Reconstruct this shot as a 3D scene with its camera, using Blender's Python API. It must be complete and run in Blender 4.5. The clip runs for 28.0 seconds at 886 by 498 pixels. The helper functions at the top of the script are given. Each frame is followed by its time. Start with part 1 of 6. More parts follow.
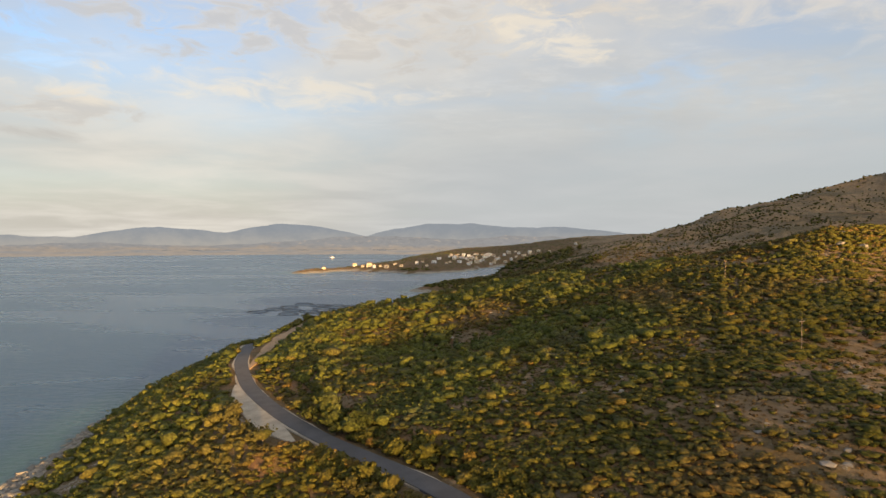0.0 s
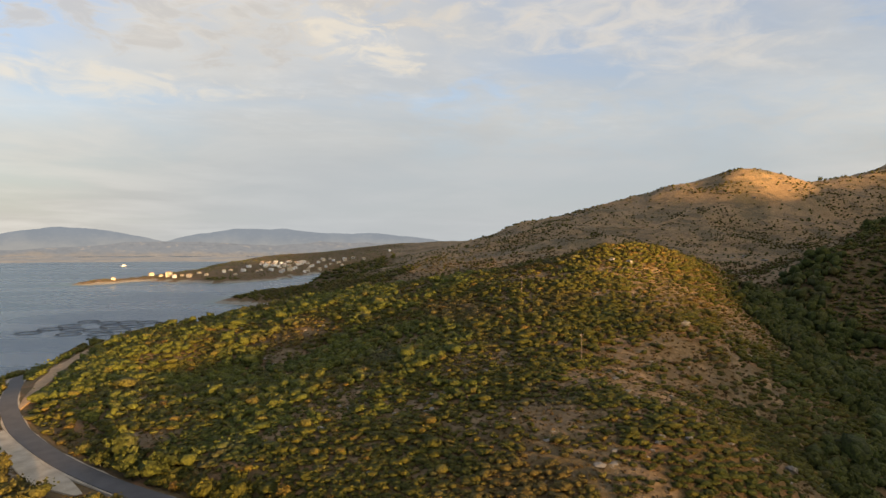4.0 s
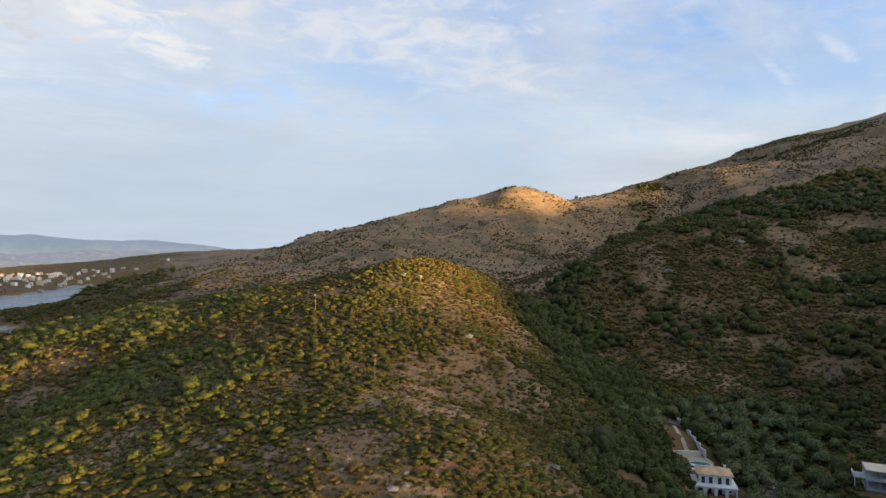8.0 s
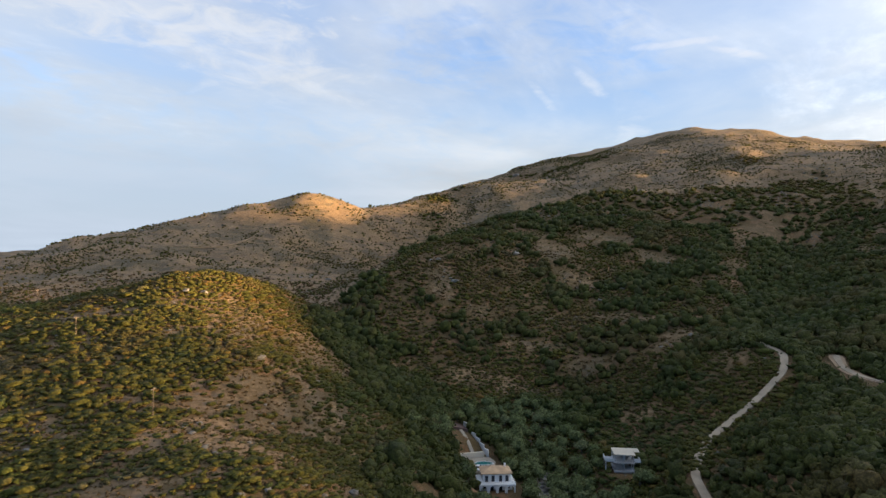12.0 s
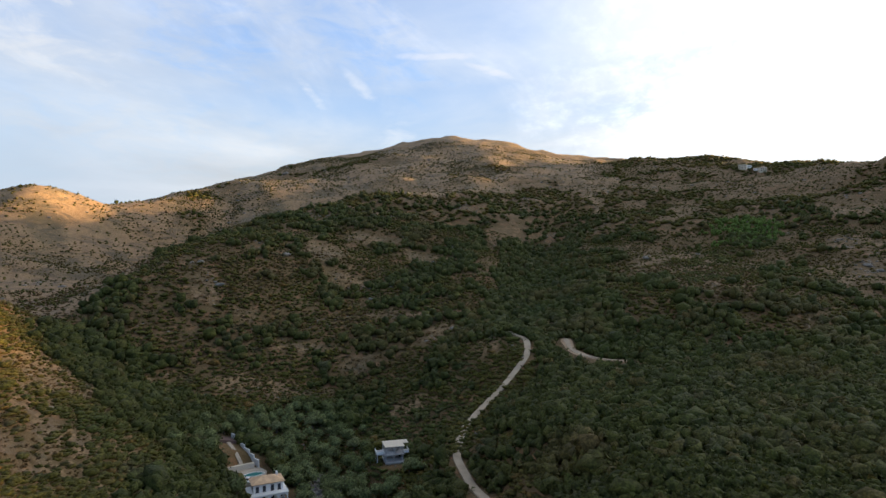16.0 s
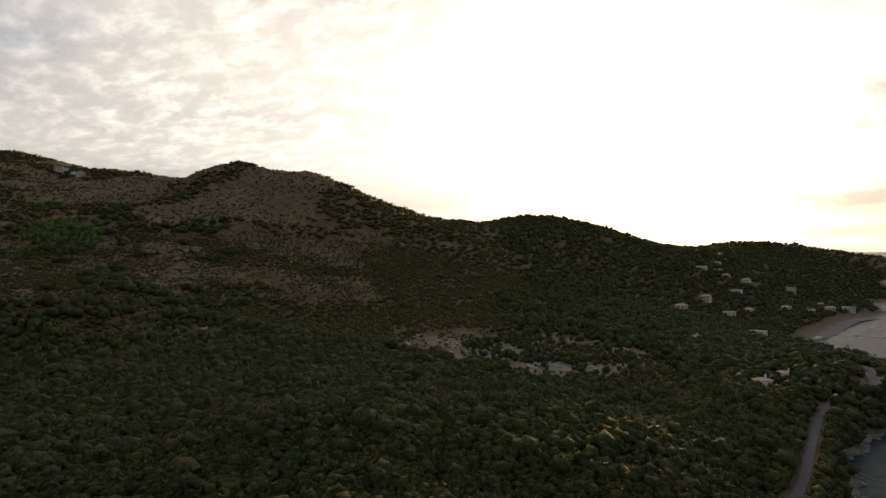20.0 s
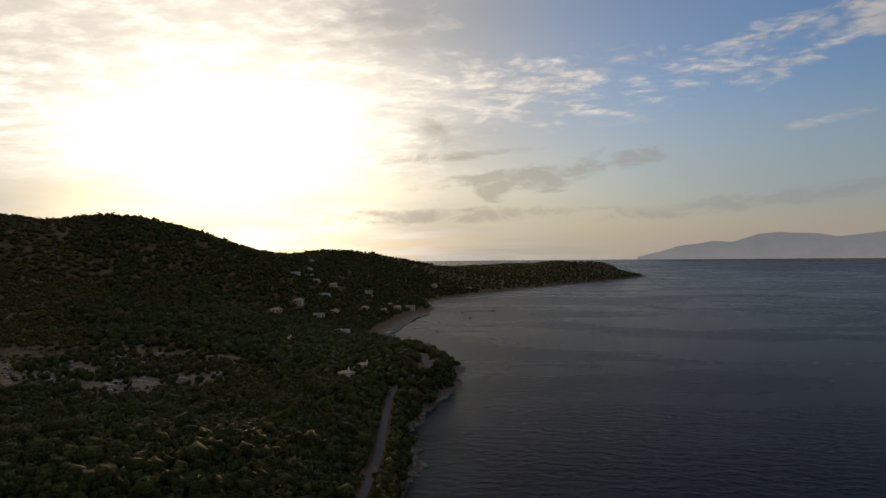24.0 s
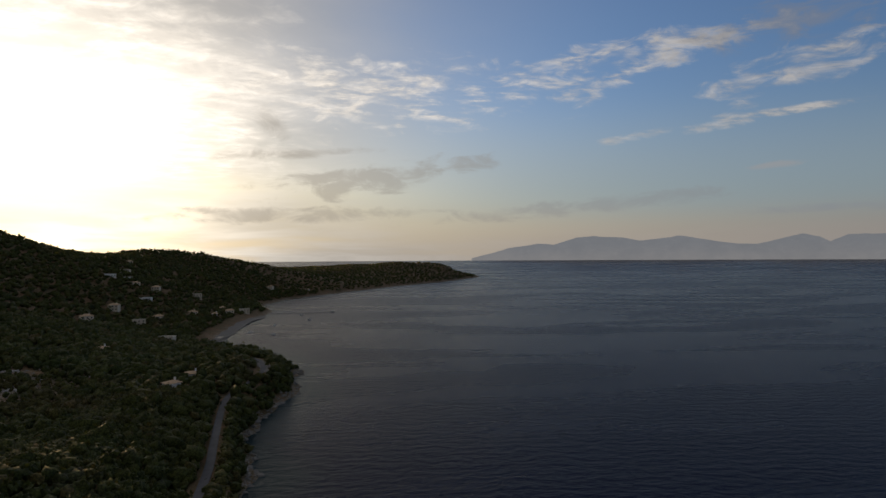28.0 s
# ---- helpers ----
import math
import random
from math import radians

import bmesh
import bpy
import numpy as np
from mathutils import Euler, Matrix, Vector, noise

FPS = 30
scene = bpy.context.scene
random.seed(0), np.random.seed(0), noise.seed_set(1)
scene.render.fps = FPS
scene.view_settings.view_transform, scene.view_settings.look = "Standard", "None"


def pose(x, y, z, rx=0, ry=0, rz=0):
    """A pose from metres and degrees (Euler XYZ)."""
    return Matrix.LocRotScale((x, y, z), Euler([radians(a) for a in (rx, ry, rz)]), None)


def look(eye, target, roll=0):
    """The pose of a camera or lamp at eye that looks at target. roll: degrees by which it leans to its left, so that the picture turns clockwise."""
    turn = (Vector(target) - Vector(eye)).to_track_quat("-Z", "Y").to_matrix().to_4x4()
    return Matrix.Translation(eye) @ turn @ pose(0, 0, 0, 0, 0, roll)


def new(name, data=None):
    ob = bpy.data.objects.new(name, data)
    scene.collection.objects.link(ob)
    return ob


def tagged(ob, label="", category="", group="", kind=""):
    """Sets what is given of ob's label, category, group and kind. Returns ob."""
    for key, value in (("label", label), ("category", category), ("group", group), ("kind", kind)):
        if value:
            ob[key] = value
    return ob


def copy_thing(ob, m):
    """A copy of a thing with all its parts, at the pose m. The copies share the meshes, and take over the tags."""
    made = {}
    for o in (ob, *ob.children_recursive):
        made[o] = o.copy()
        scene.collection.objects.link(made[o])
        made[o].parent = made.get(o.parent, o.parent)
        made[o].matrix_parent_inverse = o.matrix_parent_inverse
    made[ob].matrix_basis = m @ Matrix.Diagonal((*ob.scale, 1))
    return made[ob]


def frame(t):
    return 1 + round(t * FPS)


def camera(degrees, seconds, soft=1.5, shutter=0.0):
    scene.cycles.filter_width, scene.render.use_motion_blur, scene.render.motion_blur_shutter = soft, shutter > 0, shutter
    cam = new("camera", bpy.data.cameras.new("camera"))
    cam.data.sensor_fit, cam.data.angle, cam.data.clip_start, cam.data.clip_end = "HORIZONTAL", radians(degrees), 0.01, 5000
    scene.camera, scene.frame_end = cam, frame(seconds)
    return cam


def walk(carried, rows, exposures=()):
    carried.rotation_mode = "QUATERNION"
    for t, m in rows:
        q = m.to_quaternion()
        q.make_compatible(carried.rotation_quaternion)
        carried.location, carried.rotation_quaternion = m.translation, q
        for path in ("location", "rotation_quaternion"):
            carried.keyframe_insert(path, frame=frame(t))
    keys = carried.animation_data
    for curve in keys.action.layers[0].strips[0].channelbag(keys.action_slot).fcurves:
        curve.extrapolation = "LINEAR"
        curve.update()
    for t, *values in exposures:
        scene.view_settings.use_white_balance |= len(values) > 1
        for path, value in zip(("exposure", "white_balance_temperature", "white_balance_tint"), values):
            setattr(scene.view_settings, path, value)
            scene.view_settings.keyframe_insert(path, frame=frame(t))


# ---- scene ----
cam = camera(73.3, 28.0)
# seconds, place (m), pitch, roll, yaw: a drone that rises a few metres while it turns
PATH = [(0, 1.10, 2.02, 71.10, -0.90, -0.09, 0.00), (0.5, 1.05, 1.67, 71.70, -0.87, -0.07, -1.41), (1, 0.96, 1.37, 72.25, -0.82, -0.09, -2.76),
        (1.5, 0.90, 1.16, 72.80, -0.81, -0.11, -4.27), (2, 0.87, 1.02, 73.33, -0.74, -0.20, -6.12), (2.5, 0.88, 0.78, 73.92, -0.68, -0.26, -8.34),
        (3, 0.86, 0.41, 74.46, -0.58, -0.30, -11.09), (3.5, 0.76, 0.04, 74.99, -0.45, -0.27, -14.34), (4, 0.60, -0.29, 75.43, -0.31, -0.26, -17.69),
        (4.5, 0.51, -0.56, 75.93, -0.21, -0.32, -20.96), (6.5, 0.30, -0.87, 77.68, 0.25, -0.08, -30.63), (7, 0.15, -0.96, 78.25, 0.31, -0.09, -33.08),
        (7.5, 0.08, -1.04, 78.84, 0.38, -0.09, -35.31), (8, 0.02, -1.12, 79.40, 0.43, -0.07, -37.37), (8.5, -0.02, -1.13, 80.07, 0.49, -0.06, -39.39),
        (9, -0.17, -1.06, 80.78, 0.51, -0.12, -41.28), (9.5, -0.26, -0.87, 81.46, 0.56, -0.17, -42.97), (10, -0.28, -0.66, 82.11, 0.62, -0.22, -45.04),
        (10.5, -0.21, -0.33, 82.62, 0.71, -0.29, -47.63), (11, -0.12, 0.06, 82.94, 0.85, -0.23, -51.21), (11.5, -0.21, 0.55, 83.14, 0.92, -0.23, -54.64),
        (13.5, -0.38, 0.40, 83.51, 0.85, -0.09, -63.09), (14, -0.47, 0.52, 83.52, 0.87, 0.08, -65.88), (14.5, -0.46, 0.56, 83.54, 0.86, 0.13, -67.89),
        (15, -0.54, 0.48, 83.68, 0.88, 0.19, -71.68), (15.5, -1.01, 0.49, 83.83, 0.87, 0.33, -76.77), (16, -1.49, 0.44, 84.03, 0.84, 0.46, -78.90),
        (16.5, -1.81, 0.38, 84.35, 0.80, 0.49, -80.70), (17, -2.14, 0.54, 84.65, 0.77, 0.62, -86.92), (17.5, -2.43, 0.96, 84.72, 0.73, 0.83, -95.16),
        (18, -2.62, 1.51, 84.56, 0.73, 1.12, -103.31), (18.5, -2.65, 1.93, 84.11, 0.73, 1.18, -111.10), (19, -2.53, 2.03, 83.38, 0.75, 1.24, -119.13),
        (19.5, -2.34, 1.68, 82.48, 0.67, 1.31, -128.49), (20, -2.13, 1.04, 81.53, 0.68, 1.24, -138.48), (20.5, -1.98, 0.24, 80.65, 0.60, 1.05, -149.19),
        (21, -1.54, -0.55, 80.02, 0.55, 0.68, -157.10), (21.5, -1.19, -1.33, 79.63, 0.58, 0.52, -160.87), (22, -0.99, -2.05, 79.48, 0.63, 0.59, -165.12),
        (22.5, -0.86, -2.64, 79.42, 0.68, 0.63, -168.71), (24.5, -0.34, -1.17, 79.83, 0.78, 0.49, -178.15), (25, -0.35, -0.75, 79.86, 0.80, 0.45, -180.51),
        (25.5, -0.27, -0.38, 79.95, 0.81, 0.43, -182.69), (26, -0.22, -0.08, 80.03, 0.82, 0.38, -185.62), (26.5, -0.17, 0.11, 80.04, 0.79, 0.33, -186.58),
        (27, -0.14, 0.15, 80.07, 0.79, 0.29, -186.91), (27.5, -0.14, 0.10, 80.02, 0.77, 0.29, -188.90), (28, -0.00, 0.00, 80.00, 0.73, 0.35, -191.24)]
EXPOSURE = [(0, 1.45, 7900, 10), (4.5, 1.42, 7700, 10), (7, 1.60, 6650, 9), (14, 1.70, 6420, 9), (17, 1.76, 6650, 10), (19, 1.15, 7200, 12), (20, 0.75, 7400, 12), (21, 0.35, 7400, 12), (22, 0.07, 7300, 12), (25, -0.03, 7100, 12), (28, -0.03, 6900, 12)]
walk(cam, [(t, pose(x, y, z, 90 + p, r, w)) for t, x, y, z, p, r, w in PATH], EXPOSURE)

# ---- world and sun ----
SUN_AZ, SUN_EL = radians(157.0), radians(4.65)  # clockwise from +y, up
SUN_DIR = Vector((math.sin(SUN_AZ) * math.cos(SUN_EL), math.cos(SUN_AZ) * math.cos(SUN_EL), math.sin(SUN_EL)))


class Nodes:
    """Short hand for a node tree."""

    def __init__(self, tree):
        self.tree = tree
        tree.nodes.clear()

    def add(self, kind, links=()):
        n = self.tree.nodes.new(kind)
        for slot, v in dict(links).items():
            self.put(n, slot, v)
        return n

    def put(self, n, slot, v):
        sock = n.inputs[slot]
        if hasattr(v, "is_output"):
            self.tree.links.new(v, sock)
        elif isinstance(v, bpy.types.Node):
            self.tree.links.new(v.outputs[0], sock)
        else:
            sock.default_value = v

    def math(self, op, a, b=0.0, c=0.0, clamp=False):
        n = self.add("ShaderNodeMath", {0: a, 1: b, 2: c})
        n.operation, n.use_clamp = op, clamp
        return n.outputs[0]

    def vec(self, op, a, b=(0, 0, 0)):
        n = self.add("ShaderNodeVectorMath", {0: a, 1: b})
        n.operation = op
        return n.outputs["Value"] if op in ("DOT_PRODUCT", "LENGTH") else n.outputs[0]

    def noise(self, vector, scale, detail=4.0, rough=0.55, distort=0.0):
        return self.add("ShaderNodeTexNoise", {"Vector": vector, "Scale": scale, "Detail": detail, "Roughness": rough, "Distortion": distort}).outputs[0]

    def span(self, v, lo, hi, to0=0.0, to1=1.0):
        n = self.add("ShaderNodeMapRange", {0: v, 1: lo, 2: hi, 3: to0, 4: to1})
        n.interpolation_type = "SMOOTHSTEP"
        return n.outputs[0]

    def value_of(self, attribute):
        n = self.add("ShaderNodeAttribute")
        n.attribute_name = attribute
        return n.outputs["Fac"]

    def mix(self, f, a, b, blend="MIX"):
        n = self.add("ShaderNodeMix")
        n.data_type, n.blend_type = "RGBA", blend
        for slot, v in ((0, f), (6, a), (7, b)):
            self.put(n, slot, v)
        return n.outputs[2]


def rgb(r, g, b):
    return (r, g, b, 1.0)


def build_world():
    world = bpy.data.worlds.new("sky")
    world.use_nodes = True
    scene.world = world
    k = Nodes(world.node_tree)
    way = k.add("ShaderNodeTexCoord").outputs["Generated"]
    sky = k.add("ShaderNodeTexSky")
    sky.sky_type, sky.sun_disc, sky.sun_elevation, sky.sun_rotation = "NISHITA", False, SUN_EL, SUN_AZ
    sky.air_density, sky.dust_density, sky.ozone_density, sky.altitude = 1.0, 2.0, 2.0, 80.0
    k.put(sky, "Vector", way)
    parts = k.add("ShaderNodeSeparateXYZ", {0: way})
    up = parts.outputs[2]
    # cloud layer: the ray meets a flat sheet high above
    lift = k.math("ADD", k.math("MAXIMUM", up, 0.0), 0.09)
    sheet = k.add("ShaderNodeCombineXYZ", {0: k.math("DIVIDE", parts.outputs[0], lift), 1: k.math("DIVIDE", parts.outputs[1], lift), 2: 0.0}).outputs[0]
    toward = k.vec("DOT_PRODUCT", way, tuple(SUN_DIR))
    side = k.vec("DOT_PRODUCT", way, (-0.88, -0.47, 0.0))  # towards the open sea beside the sun
    wide = k.noise(sheet, 0.30, 3.0, 0.45, 0.3)
    big = k.noise(sheet, 0.75, 6.0, 0.55, 0.3)
    flake = k.noise(k.add("ShaderNodeMapping", {0: sheet, 3: (1.0, 1.7, 1.0), 2: (0, 0, 0.9)}).outputs[0], 5.0, 6.0, 0.62, 0.2)
    rise = k.math("MULTIPLY", k.math("ARCSINE", up), 57.2958)

    def turned(az):
        """Degrees to the right of a bearing."""
        a = radians(az)
        right, ahead = (math.cos(a), -math.sin(a), 0.0), (math.sin(a), math.cos(a), 0.0)
        return k.math("MULTIPLY", k.math("ARCTAN2", k.vec("DOT_PRODUCT", way, right), k.vec("DOT_PRODUCT", way, ahead)), 57.2958)

    sea_turn, land_turn = turned(190), turned(20)
    ragged = {}
    for key, turn in (("sea", sea_turn), ("land", land_turn)):
        at = k.add("ShaderNodeCombineXYZ", {0: k.math("MULTIPLY", turn, 0.24), 1: k.math("MULTIPLY", rise, 0.62), 2: 2.0 if key == "sea" else 7.0}).outputs[0]
        ragged[key] = k.math("SUBTRACT", k.noise(at, 1.0, 7.0, 0.60, 0.6), 0.5)

    def cloudlet(key, az, el, wide_, tall, tilt=0.0, rough=3.2, soft=1.1):
        """A ragged oval cloud at a bearing and height in degrees."""
        turn, zero = (sea_turn, 190) if key == "sea" else (land_turn, 20)
        a = k.math("SUBTRACT", turn, (az - zero + 180) % 360 - 180)
        u = k.math("DIVIDE", a, wide_)
        v = k.math("DIVIDE", k.math("SUBTRACT", k.math("SUBTRACT", rise, el), k.math("MULTIPLY", a, tilt)), tall)
        q = k.math("ADD", k.math("MULTIPLY", u, u), k.math("MULTIPLY", v, v))
        return k.span(k.math("ADD", q, k.math("MULTIPLY", ragged[key], rough * 2.6)), 1.3, 1.3 - soft * 1.9)

    def most(masks):
        out = masks[0]
        for m in masks[1:]:
            out = k.math("MAXIMUM", out, m)
        return out

    clear = k.math("MULTIPLY", k.span(side, 0.25, 0.80), k.span(up, -0.02, 0.06))
    holes = most([cloudlet("land", 325.5, 16.0, 3.0, 3.0), cloudlet("land", 58, 19.5, 8.0, 4.0, 0, 2.0, 1.2), cloudlet("land", 20, 13.5, 9.0, 2.2, 0, 2.0, 1.2), cloudlet("land", 40, 10.0, 26, 4.5, 0, 1.6, 1.3), cloudlet("land", 72, 20.0, 7, 4.0, -0.4, 2.0, 1.2)])
    veil = k.span(k.math("ADD", k.math("MULTIPLY", wide, 0.75), k.math("MULTIPLY", big, 0.35)), 0.36, 0.62, 0.34, 0.92)
    cover = k.math("MULTIPLY", veil, k.math("SUBTRACT", 1.0, k.math("MULTIPLY", clear, 0.97)))
    cover = k.math("MULTIPLY", cover, k.math("SUBTRACT", 1.0, k.math("MULTIPLY", holes, 0.50)))
    glow = k.math("POWER", k.math("MAXIMUM", toward, 0.0), 5.0)
    core = k.math("POWER", k.math("MAXIMUM", toward, 0.0), 40.0)
    lit = k.math("ADD", k.math("ADD", 1.0, k.math("MULTIPLY", glow, 1.45)), k.math("MULTIPLY", core, 4.0))
    cloud = k.vec("SCALE", k.mix(core, k.mix(glow, rgb(0.322, 0.335, 0.352), rgb(0.35, 0.34, 0.32)), rgb(0.42, 0.36, 0.25)))
    k.put(cloud.node, 3, k.math("MULTIPLY", lit, k.span(big, 0.30, 0.70, 0.82, 1.12)))
    blue = k.vec("SCALE", k.mix(1.0, sky.outputs[0], rgb(0.78, 1.0, 1.42), "MULTIPLY"))
    k.put(blue.node, 3, SKY_GAIN)
    wing = k.math("POWER", k.math("MAXIMUM", toward, 0.0), 2.0)
    pale = k.mix(wing, rgb(0.305, 0.325, 0.345), rgb(0.92, 0.83, 0.65))
    low = k.mix(k.math("MULTIPLY", k.span(up, 0.30, 0.0, 0.0, 0.85), k.math("SUBTRACT", 1.0, k.math("MULTIPLY", clear, k.span(up, 0.02, 0.12, 0.0, 0.6)))), blue, k.mix(core, pale, rgb(1.6, 1.25, 0.7)))
    both = k.mix(cover, low, cloud)
    # broken cloud: a grey body with bright rims
    bright = k.vec("SCALE", k.mix(glow, rgb(0.42, 0.42, 0.425), rgb(0.44, 0.41, 0.36)))
    k.put(bright.node, 3, k.math("MULTIPLY", lit, k.math("MULTIPLY", k.span(toward, -0.2, 0.6, 1.0, 1.55), k.span(flake, 0.40, 0.75, 0.78, 1.15))))
    soft = k.math("MULTIPLY", k.span(k.noise(k.add("ShaderNodeMapping", {0: sheet, 2: (0, 0, 0.5), 3: (0.55, 1.3, 1.0)}).outputs[0], 0.8, 7.0, 0.60, 0.6), 0.45, 0.66), 0.40)
    over = k.span(side, -0.05, 0.35)
    high = k.span(up, 0.10, 0.25, 0.05, 0.85)
    both = k.mix(k.math("MULTIPLY", k.math("MULTIPLY", soft, k.math("SUBTRACT", 1.0, over)), high), both, bright)
    # clouds over the strait and the hills
    mass = most([cloudlet("land", 348, 20.5, 26, 4.6, 0.0, 3.6, 0.9), cloudlet("land", 327, 10.6, 5.5, 1.6, -0.08)])
    both = k.mix(k.math("MULTIPLY", mass, 0.70), both, k.mix(k.span(k.math("ADD", ragged["land"], k.math("MULTIPLY", flake, 0.5)), 0.10, 0.42), rgb(0.292, 0.300, 0.322), rgb(0.385, 0.385, 0.388)))
    streak = most([cloudlet("land", 346, 13.6, 15, 1.5, 0.0, 2.6), cloudlet("land", 328, 12.0, 6, 0.8, -0.05, 2.4), cloudlet("land", 9.5, 18.6, 6, 2.2, -0.25, 3.4)])
    both = k.mix(k.math("MULTIPLY", streak, 0.70), both, rgb(0.425, 0.422, 0.412))
    both = k.mix(k.math("MULTIPLY", cloudlet("land", 325.5, 8.4, 4.0, 0.55, -0.10, 1.8), 0.7), both, rgb(0.235, 0.245, 0.268))
    both = k.mix(k.math("MULTIPLY", most([cloudlet("land", 41, 17.2, 10, 3.4, -0.12, 2.4, 1.25), cloudlet("land", 30, 20.5, 16, 3.2, 0, 3.0, 1.25)]), 0.60), both, rgb(0.372, 0.375, 0.385))
    wisps = most([cloudlet("land", 66.4, 15.3, 1.5, 0.7, -0.9, 1.6, 1.25), cloudlet("land", 71.2, 15.9, 1.8, 0.8, -0.85, 1.8, 1.25), cloudlet("land", 75, 11.8, 2.6, 1.1, 0.3, 2.4, 1.25)])
    both = k.mix(k.math("MULTIPLY", wisps, 0.45), both, rgb(0.46, 0.45, 0.44))
    both = k.mix(k.math("MULTIPLY", most([cloudlet("land", 78.5, 18.7, 4.5, 0.35, -0.02, 2.2), cloudlet("land", 83.5, 17.4, 4.0, 0.35, -0.25, 2.2)]), 0.5), both, rgb(0.40, 0.40, 0.42))
    # the bright sheet of cloud round the sun, and broken flakes over the sea
    sheet_edge = k.span(k.math("ADD", k.math("ADD", k.math("MULTIPLY", sea_turn, -1.0), k.math("MULTIPLY", ragged["sea"], 34.0)), k.math("MULTIPLY", rise, -0.55)), 2.0, 22.0)
    sheet_edge = k.math("MULTIPLY", k.math("MULTIPLY", sheet_edge, k.span(toward, 0.30, 0.75)), k.span(rise, 5.0, 11.0))
    both = k.mix(k.math("MULTIPLY", sheet_edge, k.span(k.math("ADD", big, k.math("MULTIPLY", flake, 0.4)), 0.50, 0.80, 0.45, 0.95)), both, bright)
    flakes = most([cloudlet("sea", 183, 15.6, 18, 3.2, -0.02, 2.4, 1.2), cloudlet("sea", 203, 16.5, 9, 2.0, 0.10, 2.6, 1.2), cloudlet("sea", 213, 18.4, 8, 1.6, 0.05, 2.6, 1.2), cloudlet("sea", 223, 15.4, 6.5, 1.8, 0.15, 2.6, 1.2),
                   cloudlet("sea", 216, 11.3, 2.6, 0.65, 0.08, 2.0), cloudlet("sea", 209.5, 10.8, 2.8, 0.45, 0.10, 2.0), cloudlet("sea", 223, 11.9, 5.0, 0.35, 0.03, 2.2)])
    both = k.mix(k.math("MULTIPLY", flakes, k.span(k.math("ADD", k.math("MULTIPLY", big, 0.4), k.math("MULTIPLY", flake, 0.75)), 0.45, 0.61)), both, bright)
    # grey banks low over the sea
    dusk = k.mix(glow, rgb(0.30, 0.292, 0.292), rgb(0.56, 0.51, 0.43))
    banks = most([cloudlet("sea", 185, 7.4, 10.5, 1.35, 0.13, 3.0, 0.9), cloudlet("sea", 204, 4.6, 14, 0.75, 0.075, 2.6, 0.9), cloudlet("sea", 177, 4.0, 13, 0.7, 0.02, 2.6, 0.9), cloudlet("sea", 176.5, 9.6, 8, 0.45, 0.07, 2.4), cloudlet("sea", 175.2, 12.4, 1.7, 1.4, -0.5, 1.4)])
    both = k.mix(k.math("MULTIPLY", banks, 0.55), both, dusk)
    both = k.mix(k.math("MULTIPLY", most([cloudlet("sea", 222, 18.9, 9, 1.9, 0.05, 3.0), cloudlet("sea", 226, 3.8, 8, 0.4, 0.02, 2.0)]), 0.55), both, rgb(0.26, 0.285, 0.34))
    both = k.mix(k.math("MULTIPLY", cloudlet("sea", 220.6, 7.5, 2.4, 0.35, 0.03, 2.0), 0.6), both, rgb(0.52, 0.43, 0.39))
    # clear pale blue between the warm horizon and the high blue
    both = k.mix(k.math("MULTIPLY", k.math("MULTIPLY", k.span(side, 0.35, 0.85), k.math("MULTIPLY", k.span(rise, 1.5, 5.0), k.span(rise, 15.0, 6.0))), 0.50), both, k.mix(glow, rgb(0.330, 0.430, 0.520), rgb(0.74, 0.72, 0.64)))
    warm = k.math("MULTIPLY", k.span(side, 0.30, 0.80), k.span(rise, 5.5, 0.5, 0.0, 0.65))
    both = k.mix(warm, both, k.mix(wing, rgb(0.400, 0.372, 0.365), rgb(0.64, 0.55, 0.44)))
    # blue-grey haze low over the land to the north-east
    haze = k.math("MULTIPLY", k.span(k.vec("DOT_PRODUCT", way, (0.38, 0.92, 0.0)), 0.72, 0.97), k.math("MULTIPLY", k.span(up, 0.34, 0.10), 0.75))
    both = k.mix(haze, both, rgb(0.225, 0.270, 0.335))
    out = k.add("ShaderNodeBackground", {0: both, 1: SKY_STRENGTH})
    k.add("ShaderNodeOutputWorld", {0: out.outputs[0]})


SKY_STRENGTH = 0.72
SKY_GAIN = 0.22
build_world()

sun = new("sun", bpy.data.lights.new("sun", "SUN"))
sun.data.energy, sun.data.angle, sun.data.color = 7.0, radians(2.6), (1.0, 0.64, 0.30)
sun.matrix_world = look((0, 0, 0), tuple(-SUN_DIR))


# ---- materials ----
def material(name):
    m = bpy.data.materials.new(name)
    m.use_nodes = True
    return m, Nodes(m.node_tree)


def finish(k, colour, rough=0.9, metal=0.0, bump=None, strength=0.5, distance=0.1, **more):
    links = {"Base Color": colour, "Roughness": rough, "Metallic": metal}
    links.update({n.replace("_", " "): v for n, v in more.items()})
    if bump is not None:
        links["Normal"] = k.add("ShaderNodeBump", {"Height": bump, "Strength": strength, "Distance": distance}).outputs[0]
    k.add("ShaderNodeOutputMaterial", {0: k.add("ShaderNodeBsdfPrincipled", links).outputs[0]})


